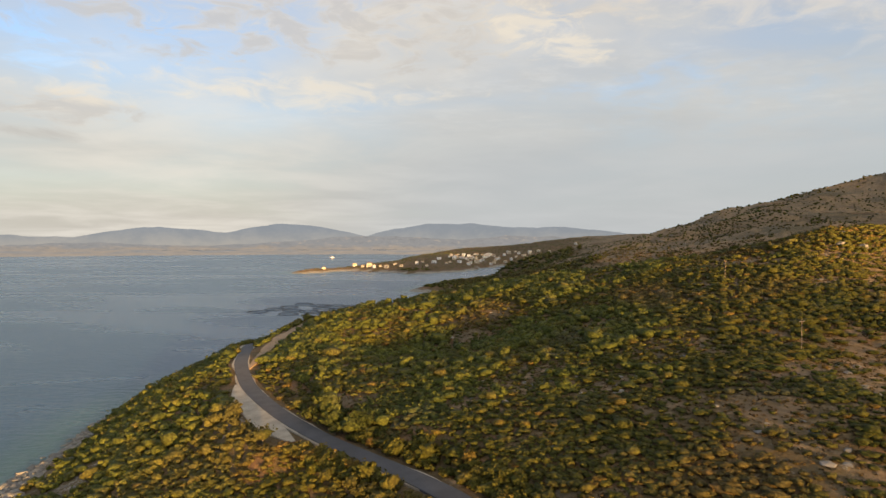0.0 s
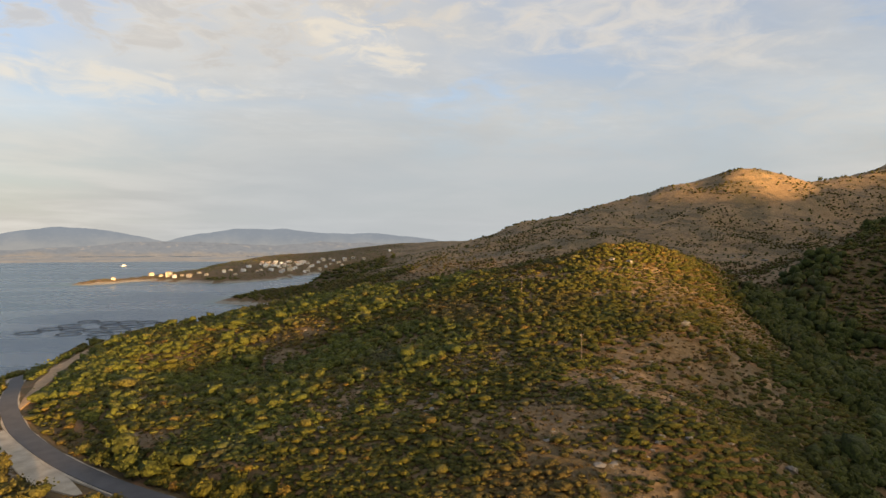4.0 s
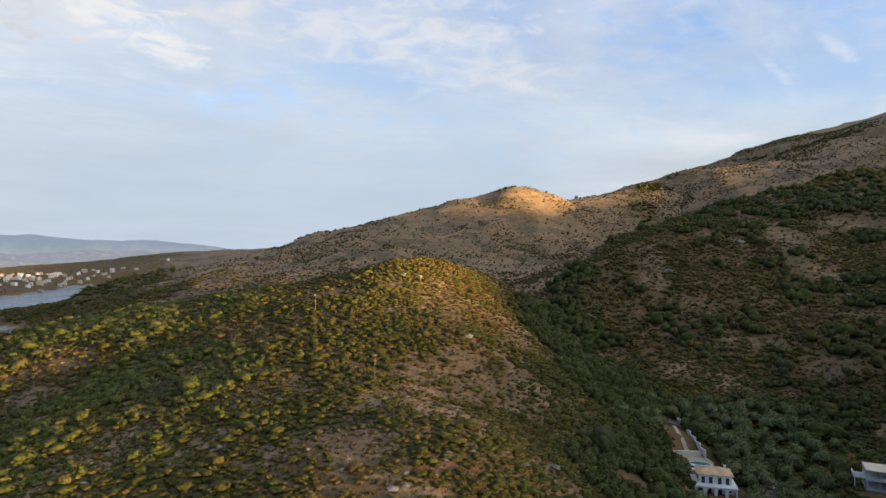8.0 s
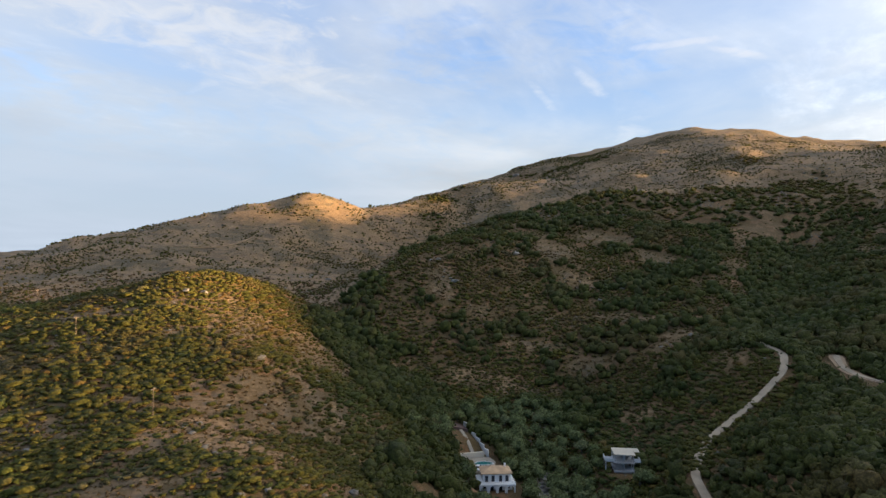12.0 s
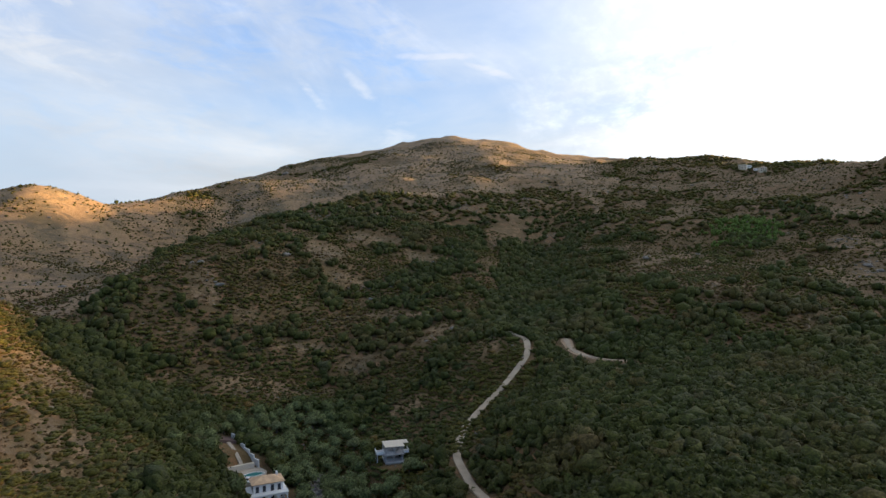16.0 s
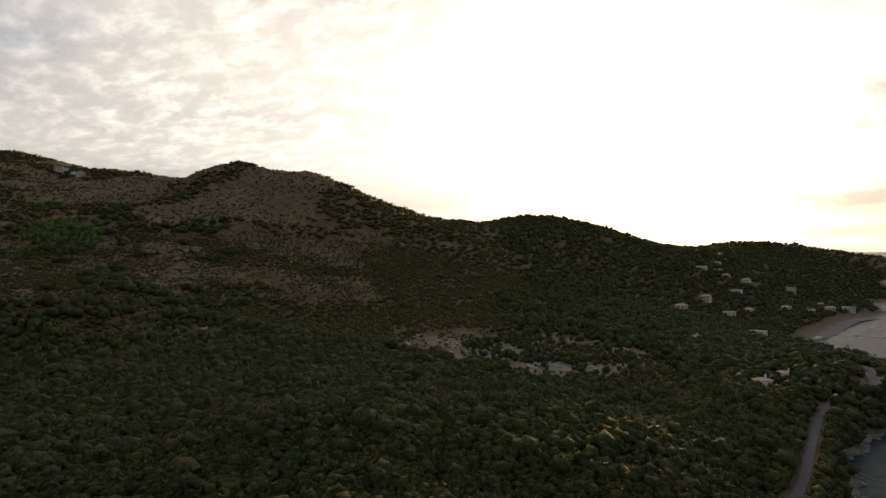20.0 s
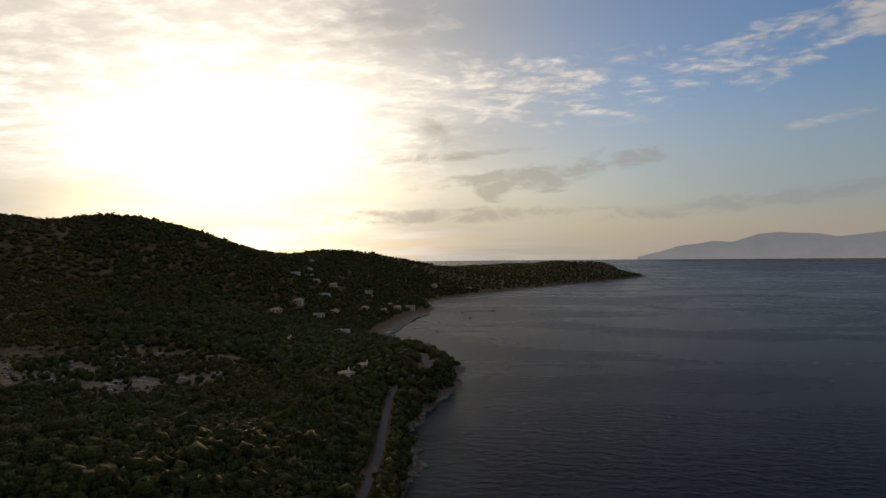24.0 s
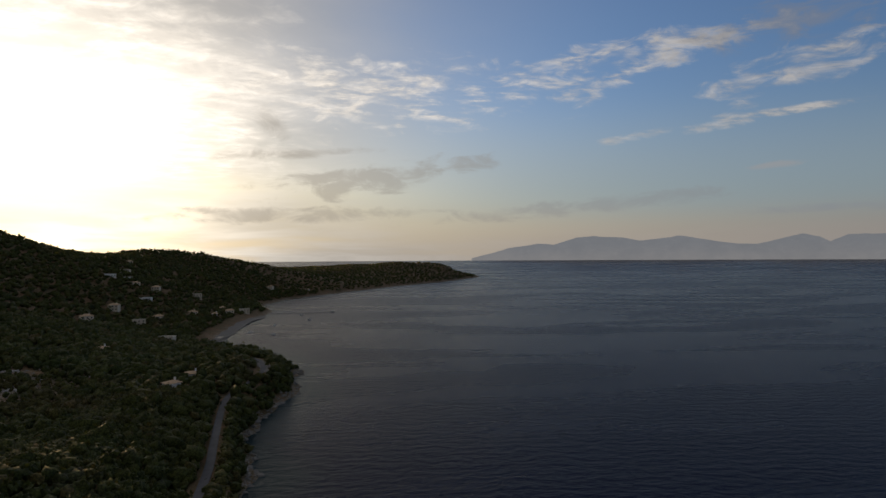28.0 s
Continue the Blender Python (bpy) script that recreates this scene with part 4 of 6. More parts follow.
def plant_cover(x, y, z):
    """Chance of a plant, and how much the spot is woodland."""
    dry, clearing = dryness(x, y, z)
    d, az = np.hypot(x, y), bearing(x, y)
    azw = az + 16 * fbm(x, y, 70, 3, 55)
    wood = smooth(azw, 76, 92) * (1 - smooth(d + 160 * fbm(x, y, 90, 3, 57), 310, 380)) * (1 - dry)
    wood = np.maximum(wood, (near_line(x, y, GULLY)[0] < 34 + 50 * fbm(x, y, 40, 3, 58)) * (d < 760) * 1.0)
    wood = np.maximum(wood, (1 - smooth(azw, -24, -14)) * (az > -90) * (d < 420))
    # closed canopy on the seaward side of the spur, green stands on the middle slopes
    spur = (1 - smooth(azw, 16, 27)) * (az > -30) * (d > 125) * (d < 330) * (fbm(x, y, 17, 3, 68) > -0.10) * (dry < 0.30)
    stand = smooth(azw, 44, 54) * (1 - smooth(azw, 118, 128)) * (d > 170) * (d < 720) * (fbm(x, y, 19, 4, 69) > 0.05) * (dry < 0.28)
    wood = np.maximum(wood, np.maximum(spur, stand))
    wood = np.maximum(wood, smooth(azw, 138, 150) * 0.9)
    wood = np.maximum(wood, (near_line(x, y, VALLEY[:5])[0] < 26 + 60 * fbm(x, y, 30, 3, 43)) * 1.0)
    wood = np.maximum(wood, (y > 1150) * (fbm(x, y, 60, 3, 59) > -0.08) * 1.0)
    gap = fbm(x, y, 22, 3, 41)
    chance = np.clip(1.00 + gap * 1.5 - dry * 0.9, 0.05, 1)
    chance = np.maximum(chance, wood * 0.96)
    chance *= 1 - 0.88 * clearing
    brown = (dry > 0.55) & (d > 330)
    # on the open hill the shrubs keep to the gullies, the crest and a few clumps
    gully = 1 - smooth(np.abs(fbm(x, y, 130, 4, 47)), 0.0, 0.045)
    crest = np.maximum(1 - smooth(near_line(x, y, BROWN_RIDGE)[0], 4, 22), 1 - smooth(near_line(x, y, PEAK[2:])[0], 8, 45))
    clump = smooth(fbm(x, y, 45, 4, 61), 0.06, 0.14)
    chance = np.where(brown, np.clip(0.12 + 0.20 * smooth(az, 50, 58) + 0.55 * gully * smooth(fbm(x, y, 150, 2, 63), -0.08, 0.08) + 0.6 * clump + 0.5 * crest, 0, 1), chance)
    chance = np.maximum(chance, 0.9 * (near_line(x, y, VALLEY[6:])[0] < 9))
    scrub = patches(x, y, SCRUB, 58)
    ravine = 1 - smooth(near_line(x, y, RAVINE)[0] + 24 * fbm(x, y, 30, 3, 44), 6, 18)
    scrub = np.maximum(scrub, ravine)
    chance = np.maximum(chance, 0.85 * scrub)
    dry = dry * (1 - 0.45 * scrub)
    clearway = np.ones_like(x)
    for line, half in ROADS:
        if line is ROAD_VALLEY:  # trees close over the middle of the track
            clearway *= (near_line(x, y, line[:3])[0] > half + 1.6) & (near_line(x, y, line[4:6])[0] > 1.3) & (near_line(x * 1.012, y * 1.012, line[:3])[0] > 2.6) & (near_line(x, y, line[5:])[0] > half + 0.7)
        else:
            clearway *= near_line(x, y, line)[0] > half + (1.5 if line is ROAD_EAST else 1.1 if line is ROAD_WEST else 0.5)
    clearway *= near_line(x * 1.02, y * 1.02, ROAD_EAST)[0] > 5.0
    clearway *= near_line(x * 1.015, y * 1.015, ROAD_VALLEY[6:])[0] > 2.4
    d0, _ = near_line(x, y, LAYBY)
    clearway *= d0 > 4.2
    d0, _ = near_line(x, y, CUTTING)
    clearway *= d0 > 3.6
    for cx, cy, r in YARDS + HOMES:
        clearway *= np.hypot(x - cx, y - cy) > r
    chance = np.where((y > 1200) & (d < 1900) & (az < 10), chance * 0.75, chance)  # gardens and fields of the town
    sand = (near_line(x, y, BEACH)[0] < 16)
    return chance * clearway * (z > np.where(d < 600, np.where(y < 0, 1.6, 3.2), np.where(y < 0, 3.0, 5.0))) * ~sand, wood, dry


BEACH = [(104, -571, 0), (102, -676, 0), (99, -770, 0), (74, -872, 0)]


def plant_land():
    # ring, from, to; cell, sprays and core of the shrubs; the same of the trees
    sorts = [(66, 150, (1.22, 8, 0), (1.70, 10, 0)), (150, 310, (1.66, 4, 0), (2.25, 6, 0)), (310, 620, (2.6, 2, -1), (3.6, 3, 0)),
             (620, 1300, (7.0, 3, -1), (7.6, 3, -1)), (1300, 2450, (12.0, 2, -1), (11.5, 2, -1))]
    for n, (near, far, shrub, tree) in enumerate(sorts):
        for wooded, (cell, cards, level) in ((False, shrub), (True, tree)):
            x, y, rnd = jitter(cell, near, far, 100 + n + 20 * wooded)
            z = height(x, y)
            chance, wood, dry = plant_cover(x, y, z)
            m = (rnd.uniform(size=len(x)) < chance) & ((wood > 0.5) == wooded)
            x, y, z, wood, dry = x[m], y[m], z[m], wood[m], dry[m]
            if not len(x):
                continue
            size = (1.42, 1.42, 1.32, 1.5, 1.5)[n] * (0.9 if wooded else 1.0) * cell * (0.50 + 0.50 * rnd.uniform(0, 1, len(x)) ** 1.8) * (1 + 0.22 * wood) * (1 - 0.32 * smooth(dry, 0.3, 0.7))
            size = np.where(rnd.uniform(size=len(x)) < 0.06, size * 1.5, size)
            if n > 1:  # scrub on open grass stays small however far off
                size = np.where((wood > 0.5) | (dry < 0.3), size, np.minimum(size, rnd.uniform(0.6, 1.9 + 0.3 * n, len(x))))
            size = np.minimum(size, np.where((n == 4) & (y > 0), 2.8, (9, 9, 4.8, 5.6, 6.0)[n]))
            kinds = [crown(s * 7 + n, cards, level, leaf=0.36 + 0.04 * n) for s in range(7)]
            z = z - 0.12 * size
            if n == 0:  # the plants nearest to the road's bend and to the wood's edge stand singly
                own = single_plants(x, y, z, size, wooded)
                x, y, z, size = x[~own], y[~own], z[~own], size[~own]
            if wooded:
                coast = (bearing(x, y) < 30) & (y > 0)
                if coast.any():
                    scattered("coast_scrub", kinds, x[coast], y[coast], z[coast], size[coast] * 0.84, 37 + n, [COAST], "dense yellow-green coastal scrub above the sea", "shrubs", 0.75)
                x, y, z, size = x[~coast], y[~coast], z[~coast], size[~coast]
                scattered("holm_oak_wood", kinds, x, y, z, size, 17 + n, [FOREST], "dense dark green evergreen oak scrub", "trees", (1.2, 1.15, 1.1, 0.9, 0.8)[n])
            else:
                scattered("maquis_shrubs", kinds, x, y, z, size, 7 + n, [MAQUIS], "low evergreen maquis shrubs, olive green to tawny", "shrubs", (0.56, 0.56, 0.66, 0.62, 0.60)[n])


def plant_hill_scrub():
    """Fine dark shrubs in the ravines and over the open grass of the hill and the mountain."""
    for n, (cell, near, far) in enumerate(((2.7, 330, 640), (3.6, 640, 1330))):
        x, y, rnd = jitter(cell, near, far, 760 + n)
        z = height(x, y)
        dry, bare = dryness(x, y, z)
        thick = np.maximum(patches(x, y, SCRUB, 58), 1 - smooth(near_line(x, y, RAVINE)[0] + 24 * fbm(x, y, 30, 3, 44), 6, 18))
        dots = (dry > 0.5) * (0.05 + 0.30 * smooth(fbm(x, y, 38, 4, 66), 0.05, 0.16))
        # the eastern hill is dotted all over
        dots = np.maximum(dots, (dry > 0.18) * (y < -40) * (y > -700) * (0.13 + 0.32 * smooth(fbm(x, y, 30, 4, 67), -0.04, 0.12)))
        clear_way = (near_line(x, y, TRACK_HILL)[0] > 2.2) & (bare < 0.3) & ((y > -260) | (np.hypot(x, y) > 450))
        m = (rnd.uniform(size=len(x)) < np.maximum(0.80 * thick, dots)) & clear_way & (z > 8)
        kinds = [crown(770 + i, 2, -1, leaf=0.46) for i in range(6)]
        scattered("hill_scrub", kinds, x[m], y[m], z[m] - 0.15, cell * rnd.uniform(0.30, 0.62, m.sum()), 71 + n, [MAQUIS], "fine dark thorny scrub scattered over dry grass", "scrub", 0.8)


def tufts(seed, cards=6):
    """A few bent sprays of dry stems, no inner mass."""
    rnd = np.random.RandomState(seed)
    verts = []
    for a in rnd.uniform(0, 2 * math.pi, cards):
        out, w, t = rnd.uniform(0.1, 0.6), rnd.uniform(0.35, 0.6), rnd.uniform(0.45, 0.9)
        c, s = math.cos(a), math.sin(a)
        verts += [(c * out - s * w, s * out + c * w, 0), (c * out + s * w, s * out - c * w, 0), (c * (out + 0.35), s * (out + 0.35), t), (c * (out + 0.1) - s * 0.25, s * (out + 0.1) + c * 0.25, t * 0.8)]
    k = 4 * np.arange(cards)[:, None]
    return np.array(verts), np.concatenate([k + np.array([[0, 1, 2]]), k + np.array([[0, 2, 3]])])


def plant_tufts():
    """Dwarf scrub and dry grass in the gaps between the shrubs."""
    kinds = [tufts(40 + i) for i in range(6)]
    for n, (cell, near, far) in enumerate(((1.15, 66, 150), (1.9, 150, 260), (3.4, 260, 480))):
        x, y, rnd = jitter(cell, near, far, 700 + n)
        z = height(x, y)
        chance, wood, dry = plant_cover(x, y, z)
        m = (rnd.uniform(size=len(x)) < np.where(chance > 0, 0.65, 0.0)) & (wood < 0.4) & (bearing(x, y) < 110)
        scattered("dwarf_scrub", kinds, x[m], y[m], z[m] - 0.05, cell * rnd.uniform(0.30, 0.62, m.sum()), 60 + n, [TUFT], "tawny dwarf scrub and dry grass tufts", "scrub", 0.6)


def plant_young_pines():
    """A plantation of fresh green pines on the middle slope."""
    x, y, rnd = jitter(4.6, 480, 720, 640)
    m = rnd.uniform(size=len(x)) < 0.95 * patches(x, y, [(596, -172, 34, 44)], 57)
    x, y = x[m], y[m]
    kinds = [crown(640 + i, 8, 0, flat=1.3, leaf=0.34, lobes=4) for i in range(5)]
    scattered("young_pines", kinds, x, y, height(x, y) - 0.3, rnd.uniform(2.0, 3.1, len(x)), 641, [PINE], "plantation of fresh green young pines", "trees", 1.1)


def crown_mesh(name, seed, cards, level, mat, **kw):
    v, f = crown(seed, cards, level, **kw)
    return mesh_of(name, v, f, [mat], [("tint", np.zeros(len(v)))])


def stem_mesh(name, seed, tall=1.0, thick=0.1, limbs=4):
    """A tapered, slightly bent trunk that forks into limbs."""
    rnd = random.Random(seed)
    bm = bmesh.new()

    def rod(a, b, r0, r1, sides=5):
        a, b = Vector(a), Vector(b)
        turn = (b - a).to_track_quat("Z", "Y").to_matrix()
        rings = []
        for c, r in ((a, r0), (b, r1)):
            rings.append([bm.verts.new(c + turn @ Vector((math.cos(q) * r, math.sin(q) * r, 0))) for q in (2 * math.pi * i / sides for i in range(sides))])
        for i in range(sides):
            bm.faces.new((rings[0][i], rings[0][(i + 1) % sides], rings[1][(i + 1) % sides], rings[1][i]))

    fork = (rnd.uniform(-0.08, 0.08), rnd.uniform(-0.08, 0.08), tall * 0.55)
    rod((0, 0, -0.25), fork, thick, thick * 0.7)
    for i in range(limbs):
        q = 2 * math.pi * (i + rnd.random() * 0.6) / limbs
        rod(fork, (math.cos(q) * tall * 0.5, math.sin(q) * tall * 0.5, tall * rnd.uniform(0.85, 1.1)), thick * 0.6, thick * 0.2, 4)
    me = bpy.data.meshes.new(name)
    bm.to_mesh(me)
    bm.free()
    me.materials.append(BARK)
    return me


def plant_one(name, crown_me, stem_me, x, y, z, size, lift, turn, label, category, group):
    """A tree or bush with its stem and crown as parts."""
    top = new(name)
    top.empty_display_size = 0.3
    top.matrix_world = Matrix.LocRotScale((x, y, z), Euler((0, 0, turn)), (size, size, size))
    for part_name, me, up in (("trunk", stem_me, 0.0), ("crown", crown_me, lift)):
        p = new(part_name, me)
        p.parent = top
        p.location = (0, 0, up)
    return tagged(top, label, category, group)


def single_plants(x, y, z, size, wooded):
    near_bend = np.minimum(near_line(x, y, ROAD_NORTH[3:])[0], np.hypot(x - 110, y + 20))
    order = np.argsort(near_bend)
    own = np.zeros(len(x), bool)
    rnd = random.Random(5)
    bush = [crown_mesh("crown", 300 + i, 46, 1, MAQUIS, leaf=0.34) for i in range(5)]
    leaves = FOREST
    oak = [crown_mesh("crown", 320 + i, 54, 1, leaves, leaf=0.32, lobes=7) for i in range(5)]
    stems = [stem_mesh("trunk", i, 0.8, 0.09) for i in range(3)]
    count, t = 0, wooded
    for i in order:
        if count >= (170 if t else 290):
            break
        count += 1
        own[i] = True
        kind = rnd.choice(oak if t else bush)
        plant_one("oak_tree" if t else "shrub", kind, rnd.choice(stems), x[i], y[i], z[i], size[i] * (1.1 if t else 1.0), 0.3 if t else 0.1, rnd.uniform(0, 6.3),
                  "small evergreen oak with a dense dark crown" if t else "low rounded evergreen shrub on dry ground", "tree" if t else "shrub",
                  "oaks on the wooded slope" if t else "shrubs beside the road")
    return own


def strip(line, half, thick, step, name, mat, label, category, raise_=0.12, wobble=0.0, taper=False):
    """A road laid along a line as a slab with sides."""
    pts = along(line, step)
    xy = np.array([p[:2] for p in pts])
    for _ in range(6):
        xy[1:-1] = xy[1:-1] * 0.5 + (xy[:-2] + xy[2:]) * 0.25
    tang = np.gradient(xy, axis=0)
    tang /= np.linalg.norm(tang, axis=1)[:, None]
    nor = np.stack([-tang[:, 1], tang[:, 0]], 1)
    wide = half + (fbm(xy[:, 0], xy[:, 1], 9, 3, 3)[:, None] * wobble if wobble else 0.0)
    if taper:
        wide = wide * np.sin(np.linspace(0.06, math.pi - 0.06, len(pts)))[:, None] ** 0.6
    left, right = xy + nor * wide, xy - nor * wide
    mid = height(xy[:, 0], xy[:, 1])
    for _ in range(8):
        mid[1:-1] = mid[1:-1] * 0.5 + (mid[:-2] + mid[2:]) * 0.25
    zl = np.maximum(mid, mid * 0.5 + height(left[:, 0], left[:, 1]) * 0.5) + raise_
    zr = np.maximum(mid, mid * 0.5 + height(right[:, 0], right[:, 1]) * 0.5) + raise_
    bm = bmesh.new()
    rows = []
    for (lx, ly), (rx, ry), a, b in zip(left, right, zl, zr):
        rows.append([bm.verts.new(p) for p in ((lx, ly, a - thick), (lx, ly, a), (rx, ry, b), (rx, ry, b - thick))])
    for p, q in zip(rows, rows[1:]):
        for i in range(3):
            bm.faces.new((p[i], p[i + 1], q[i + 1], q[i]))
    bm.normal_update()
    me = bpy.data.meshes.new(name)
    bm.to_mesh(me)
    bm.free()
    me.materials.append(mat)
    return tagged(new(name, me), label, category, kind="structure")


def lay_roads():
    strip(ROAD_NORTH, 2.45, 2.0, 3.0, "verge", GRAVEL, "pale gravel verge of the coast road", "verge", 0.35, 1.9)
    strip(ROAD_NORTH, 2.15, 0.4, 4.0, "road", ASPHALT, "narrow grey asphalt coast road round a bend", "road", 0.5)
    strip(LAYBY, 3.3, 1.5, 3.0, "layby", GRAVEL, "pale gravel lay-by beside the bend", "lay-by", 0.30, 2.0, True)
    strip(CUTTING, 2.2, 1.5, 3.0, "bank", EARTH, "bare tan earth cutting above the bend", "bank", 0.4, 3.0, True)
    strip(ROAD_WEST, 1.5, 0.8, 4.0, "road", ASPHALT, "grey asphalt coast road through scrub", "road", 0.35)
    strip([(36, -372, 11), (37, -392, 11), (42, -412, 10.7), (50, -432, 10)], 4.0, 1.2, 3.0, "layby", PEBBLES, "gravel turning place on the headland", "lay-by", 0.30, 2.0, True)
    strip(ROAD_VALLEY, 1.4, 1.6, 2.0, "track", DIRT, "pale dirt track winding up the valley", "track", 0.45, 0.25)
    strip(ROAD_EAST, 2.6, 1.4, 3.0, "bank", EARTH, "bare reddish earth bank beside the track", "bank", 0.35, 2.0)
    strip(ROAD_EAST, 1.2, 1.4, 3.0, "track", DIRT, "pale dirt track on the slope", "track", 0.55, 1.2)
    strip(TRACK_HILL, 0.9, 1.0, 6.0, "track", EARTH, "faint dirt track across the grassy hill", "track", 0.15, 1.0)
    strip([(104, -574, 1), (101, -592, 1), (100, -612, 1), (102, -630, 1)], 3.2, 1.5, 4.0, "sand_spit", GRAVEL, "pale gravel strip at the end of the beach", "sand", 0.9, 1.5)
    strip(BEACH, 8.5, 2.0, 12.0, "beach", PEBBLES, "pale pebble beach along the bay", "beach", 0.3, 4.0)


lay_roads()


def strew_rocks():
    kinds = []
    for s in range(6):
        rnd = np.random.RandomState(900 + s)
        v, f = icosphere(0)
        v = v * rnd.uniform(0.65, 1.25, (12, 1)) * np.array([1.2, 0.9, 0.6])
        kinds.append((v, f))
    x, y, rnd = jitter(3.0, 70, 420, 500)
    z = height(x, y)
    n = fbm(x, y, 26, 4, 71) + 0.10 * fbm(x, y, 120, 2, 72)
    dry, clearing = dryness(x, y, z)
    az, d = np.degrees(np.arctan2(x, y)), np.hypot(x, y)
    chance = (0.03 + 0.4 * smooth(n, np.where((d > 220) & (az > 45), 0.09, 0.14), 0.24)) * (z > 6) * (1 - smooth(az, 75, 95) * 0.85) + clearing * 0.65
    for line, half in ROADS:
        chance = chance * (near_line(x, y, line)[0] > half + 1.5)
    m = rnd.uniform(size=len(x)) < chance
    scattered("limestone_outcrops", kinds, x[m], y[m], z[m], rnd.uniform(0.25, 0.95, m.sum()) ** 1.4, 81, [ROCK], "pale grey limestone outcrops between the shrubs", "rocks", 0.8, False)
    x, y, rnd = jitter(2.2, 120, 460, 501)
    z = height(x, y)
    m = (z > -1.4) & (z < 3.6) & (rnd.uniform(size=len(x)) < np.where(y > 0, 0.75, 0.4))
    scattered("shore_boulders", kinds, x[m], y[m], z[m], rnd.uniform(0.5, 1.7, m.sum()), 82, [ROCK], "jumbled limestone boulders along the waterline", "rocks", 0.9, False)
    x, y, rnd = jitter(13.0, 420, 1350, 502)
    z = height(x, y)
    n = fbm(x, y, 60, 4, 73)
    m = rnd.uniform(size=len(x)) < (0.03 + 0.6 * smooth(n, 0.08, 0.22)) * (z > 55)
    x2, y2, rnd2 = jitter(4.2, 300, 860, 503)
    m2 = rnd2.uniform(size=len(x2)) < 0.6 * np.maximum(patches(x2, y2, STONE_DOME, 55), patches(x2, y2, STONE_EAST, 56))
    scattered("broken_ledges", kinds, x2[m2], y2[m2], height(x2[m2], y2[m2]), rnd2.uniform(0.5, 1.5, m2.sum()), 84, [ROCK], "broken pale limestone ledges among the scrub", "rocks", 0.75, False)
    scattered("far_outcrops", kinds, x[m], y[m], z[m], rnd.uniform(0.8, 2.6, m.sum()), 83, [ROCK], "grey limestone crags on the upper slopes", "rocks", 0.8, False)




# ---- buildings, boats and other made things ----
def part(name, bm, mat, parent, label="", at=None):
    """Links a bmesh as one mesh object under a thing or a part."""
    me = bpy.data.meshes.new(name)
    bmesh.ops.recalc_face_normals(bm, faces=bm.faces)
    bm.to_mesh(me)
    bm.free()
    for m in mat if isinstance(mat, (list, tuple)) else [mat]:
        me.materials.append(m)
    ob = new(name, me)
    ob.parent = parent
    if at:
        ob.location = at
    return tagged(ob, label)


def thing(name, x, y, z, turn=0.0, label="", category="", group="", kind=""):
    top = new(name)
    top.empty_display_size = 0.5
    top.matrix_world = pose(x, y, z, 0, 0, turn)
    return tagged(top, label, category, group, kind)


def box(x0, y0, z0, x1, y1, z1, bm=None, bevel=0.0):
    bm = bm or bmesh.new()
    made = bmesh.ops.create_cube(bm, size=1.0)["verts"]
    for v in made:
        v.co = Vector((x0 + (v.co.x + 0.5) * (x1 - x0), y0 + (v.co.y + 0.5) * (y1 - y0), z0 + (v.co.z + 0.5) * (z1 - z0)))
    if bevel:
        edges = list({e for v in made for e in v.link_edges})
        bmesh.ops.bevel(bm, geom=edges, offset=bevel, segments=1, affect="EDGES")
    return bm


def tube(a, b, r0, r1=None, sides=8, bm=None, cap=True):
    bm = bm or bmesh.new()
    a, b = Vector(a), Vector(b)
    r1 = r0 if r1 is None else r1
    turn = (b - a).to_track_quat("Z", "Y").to_matrix()
    rings = [[bm.verts.new(c + turn @ Vector((math.cos(q) * r, math.sin(q) * r, 0))) for q in (2 * math.pi * i / sides for i in range(sides))] for c, r in ((a, r0), (b, r1))]
    for i in range(sides):
        bm.faces.new((rings[0][i], rings[0][(i + 1) % sides], rings[1][(i + 1) % sides], rings[1][i]))
    if cap:
        bm.faces.new(rings[0])
        bm.faces.new(rings[1])
    return bm


def hip_roof(x0, y0, x1, y1, z, rise, eave=0.5, thick=0.18):
    """A hipped roof with overhanging eaves and a soffit."""
    bm = bmesh.new()
    x0, y0, x1, y1 = x0 - eave, y0 - eave, x1 + eave, y1 + eave
    inset = min(x1 - x0, y1 - y0) / 2
    long_x = (x1 - x0) >= (y1 - y0)
    ym, xm = (y0 + y1) / 2, (x0 + x1) / 2
    r = [(x0 + inset, ym), (x1 - inset, ym)] if long_x else [(xm, y0 + inset), (xm, y1 - inset)]
    if math.dist(r[0], r[1]) < 0.3:
        r[1] = (r[0][0] + (0.3 if long_x else 0), r[0][1] + (0 if long_x else 0.3))
    low = [bm.verts.new((x, y, z)) for x, y in ((x0, y0), (x1, y0), (x1, y1), (x0, y1))]
    rim = [bm.verts.new((v.co.x, v.co.y, z + thick)) for v in low]
    a, b = (bm.verts.new((*p, z + thick + rise)) for p in r)
    bm.faces.new(low)
    for i in range(4):
        bm.faces.new((low[i], low[(i + 1) % 4], rim[(i + 1) % 4], rim[i]))
    if long_x:
        fs = [(rim[0], rim[1], b, a), (rim[1], rim[2], b), (rim[2], rim[3], a, b), (rim[3], rim[0], a)]
    else:
        fs = [(rim[0], rim[1], a), (rim[1], rim[2], b, a), (rim[2], rim[3], b), (rim[3], rim[0], a, b)]
    for f in fs:
        bm.faces.new(f)
    return bm


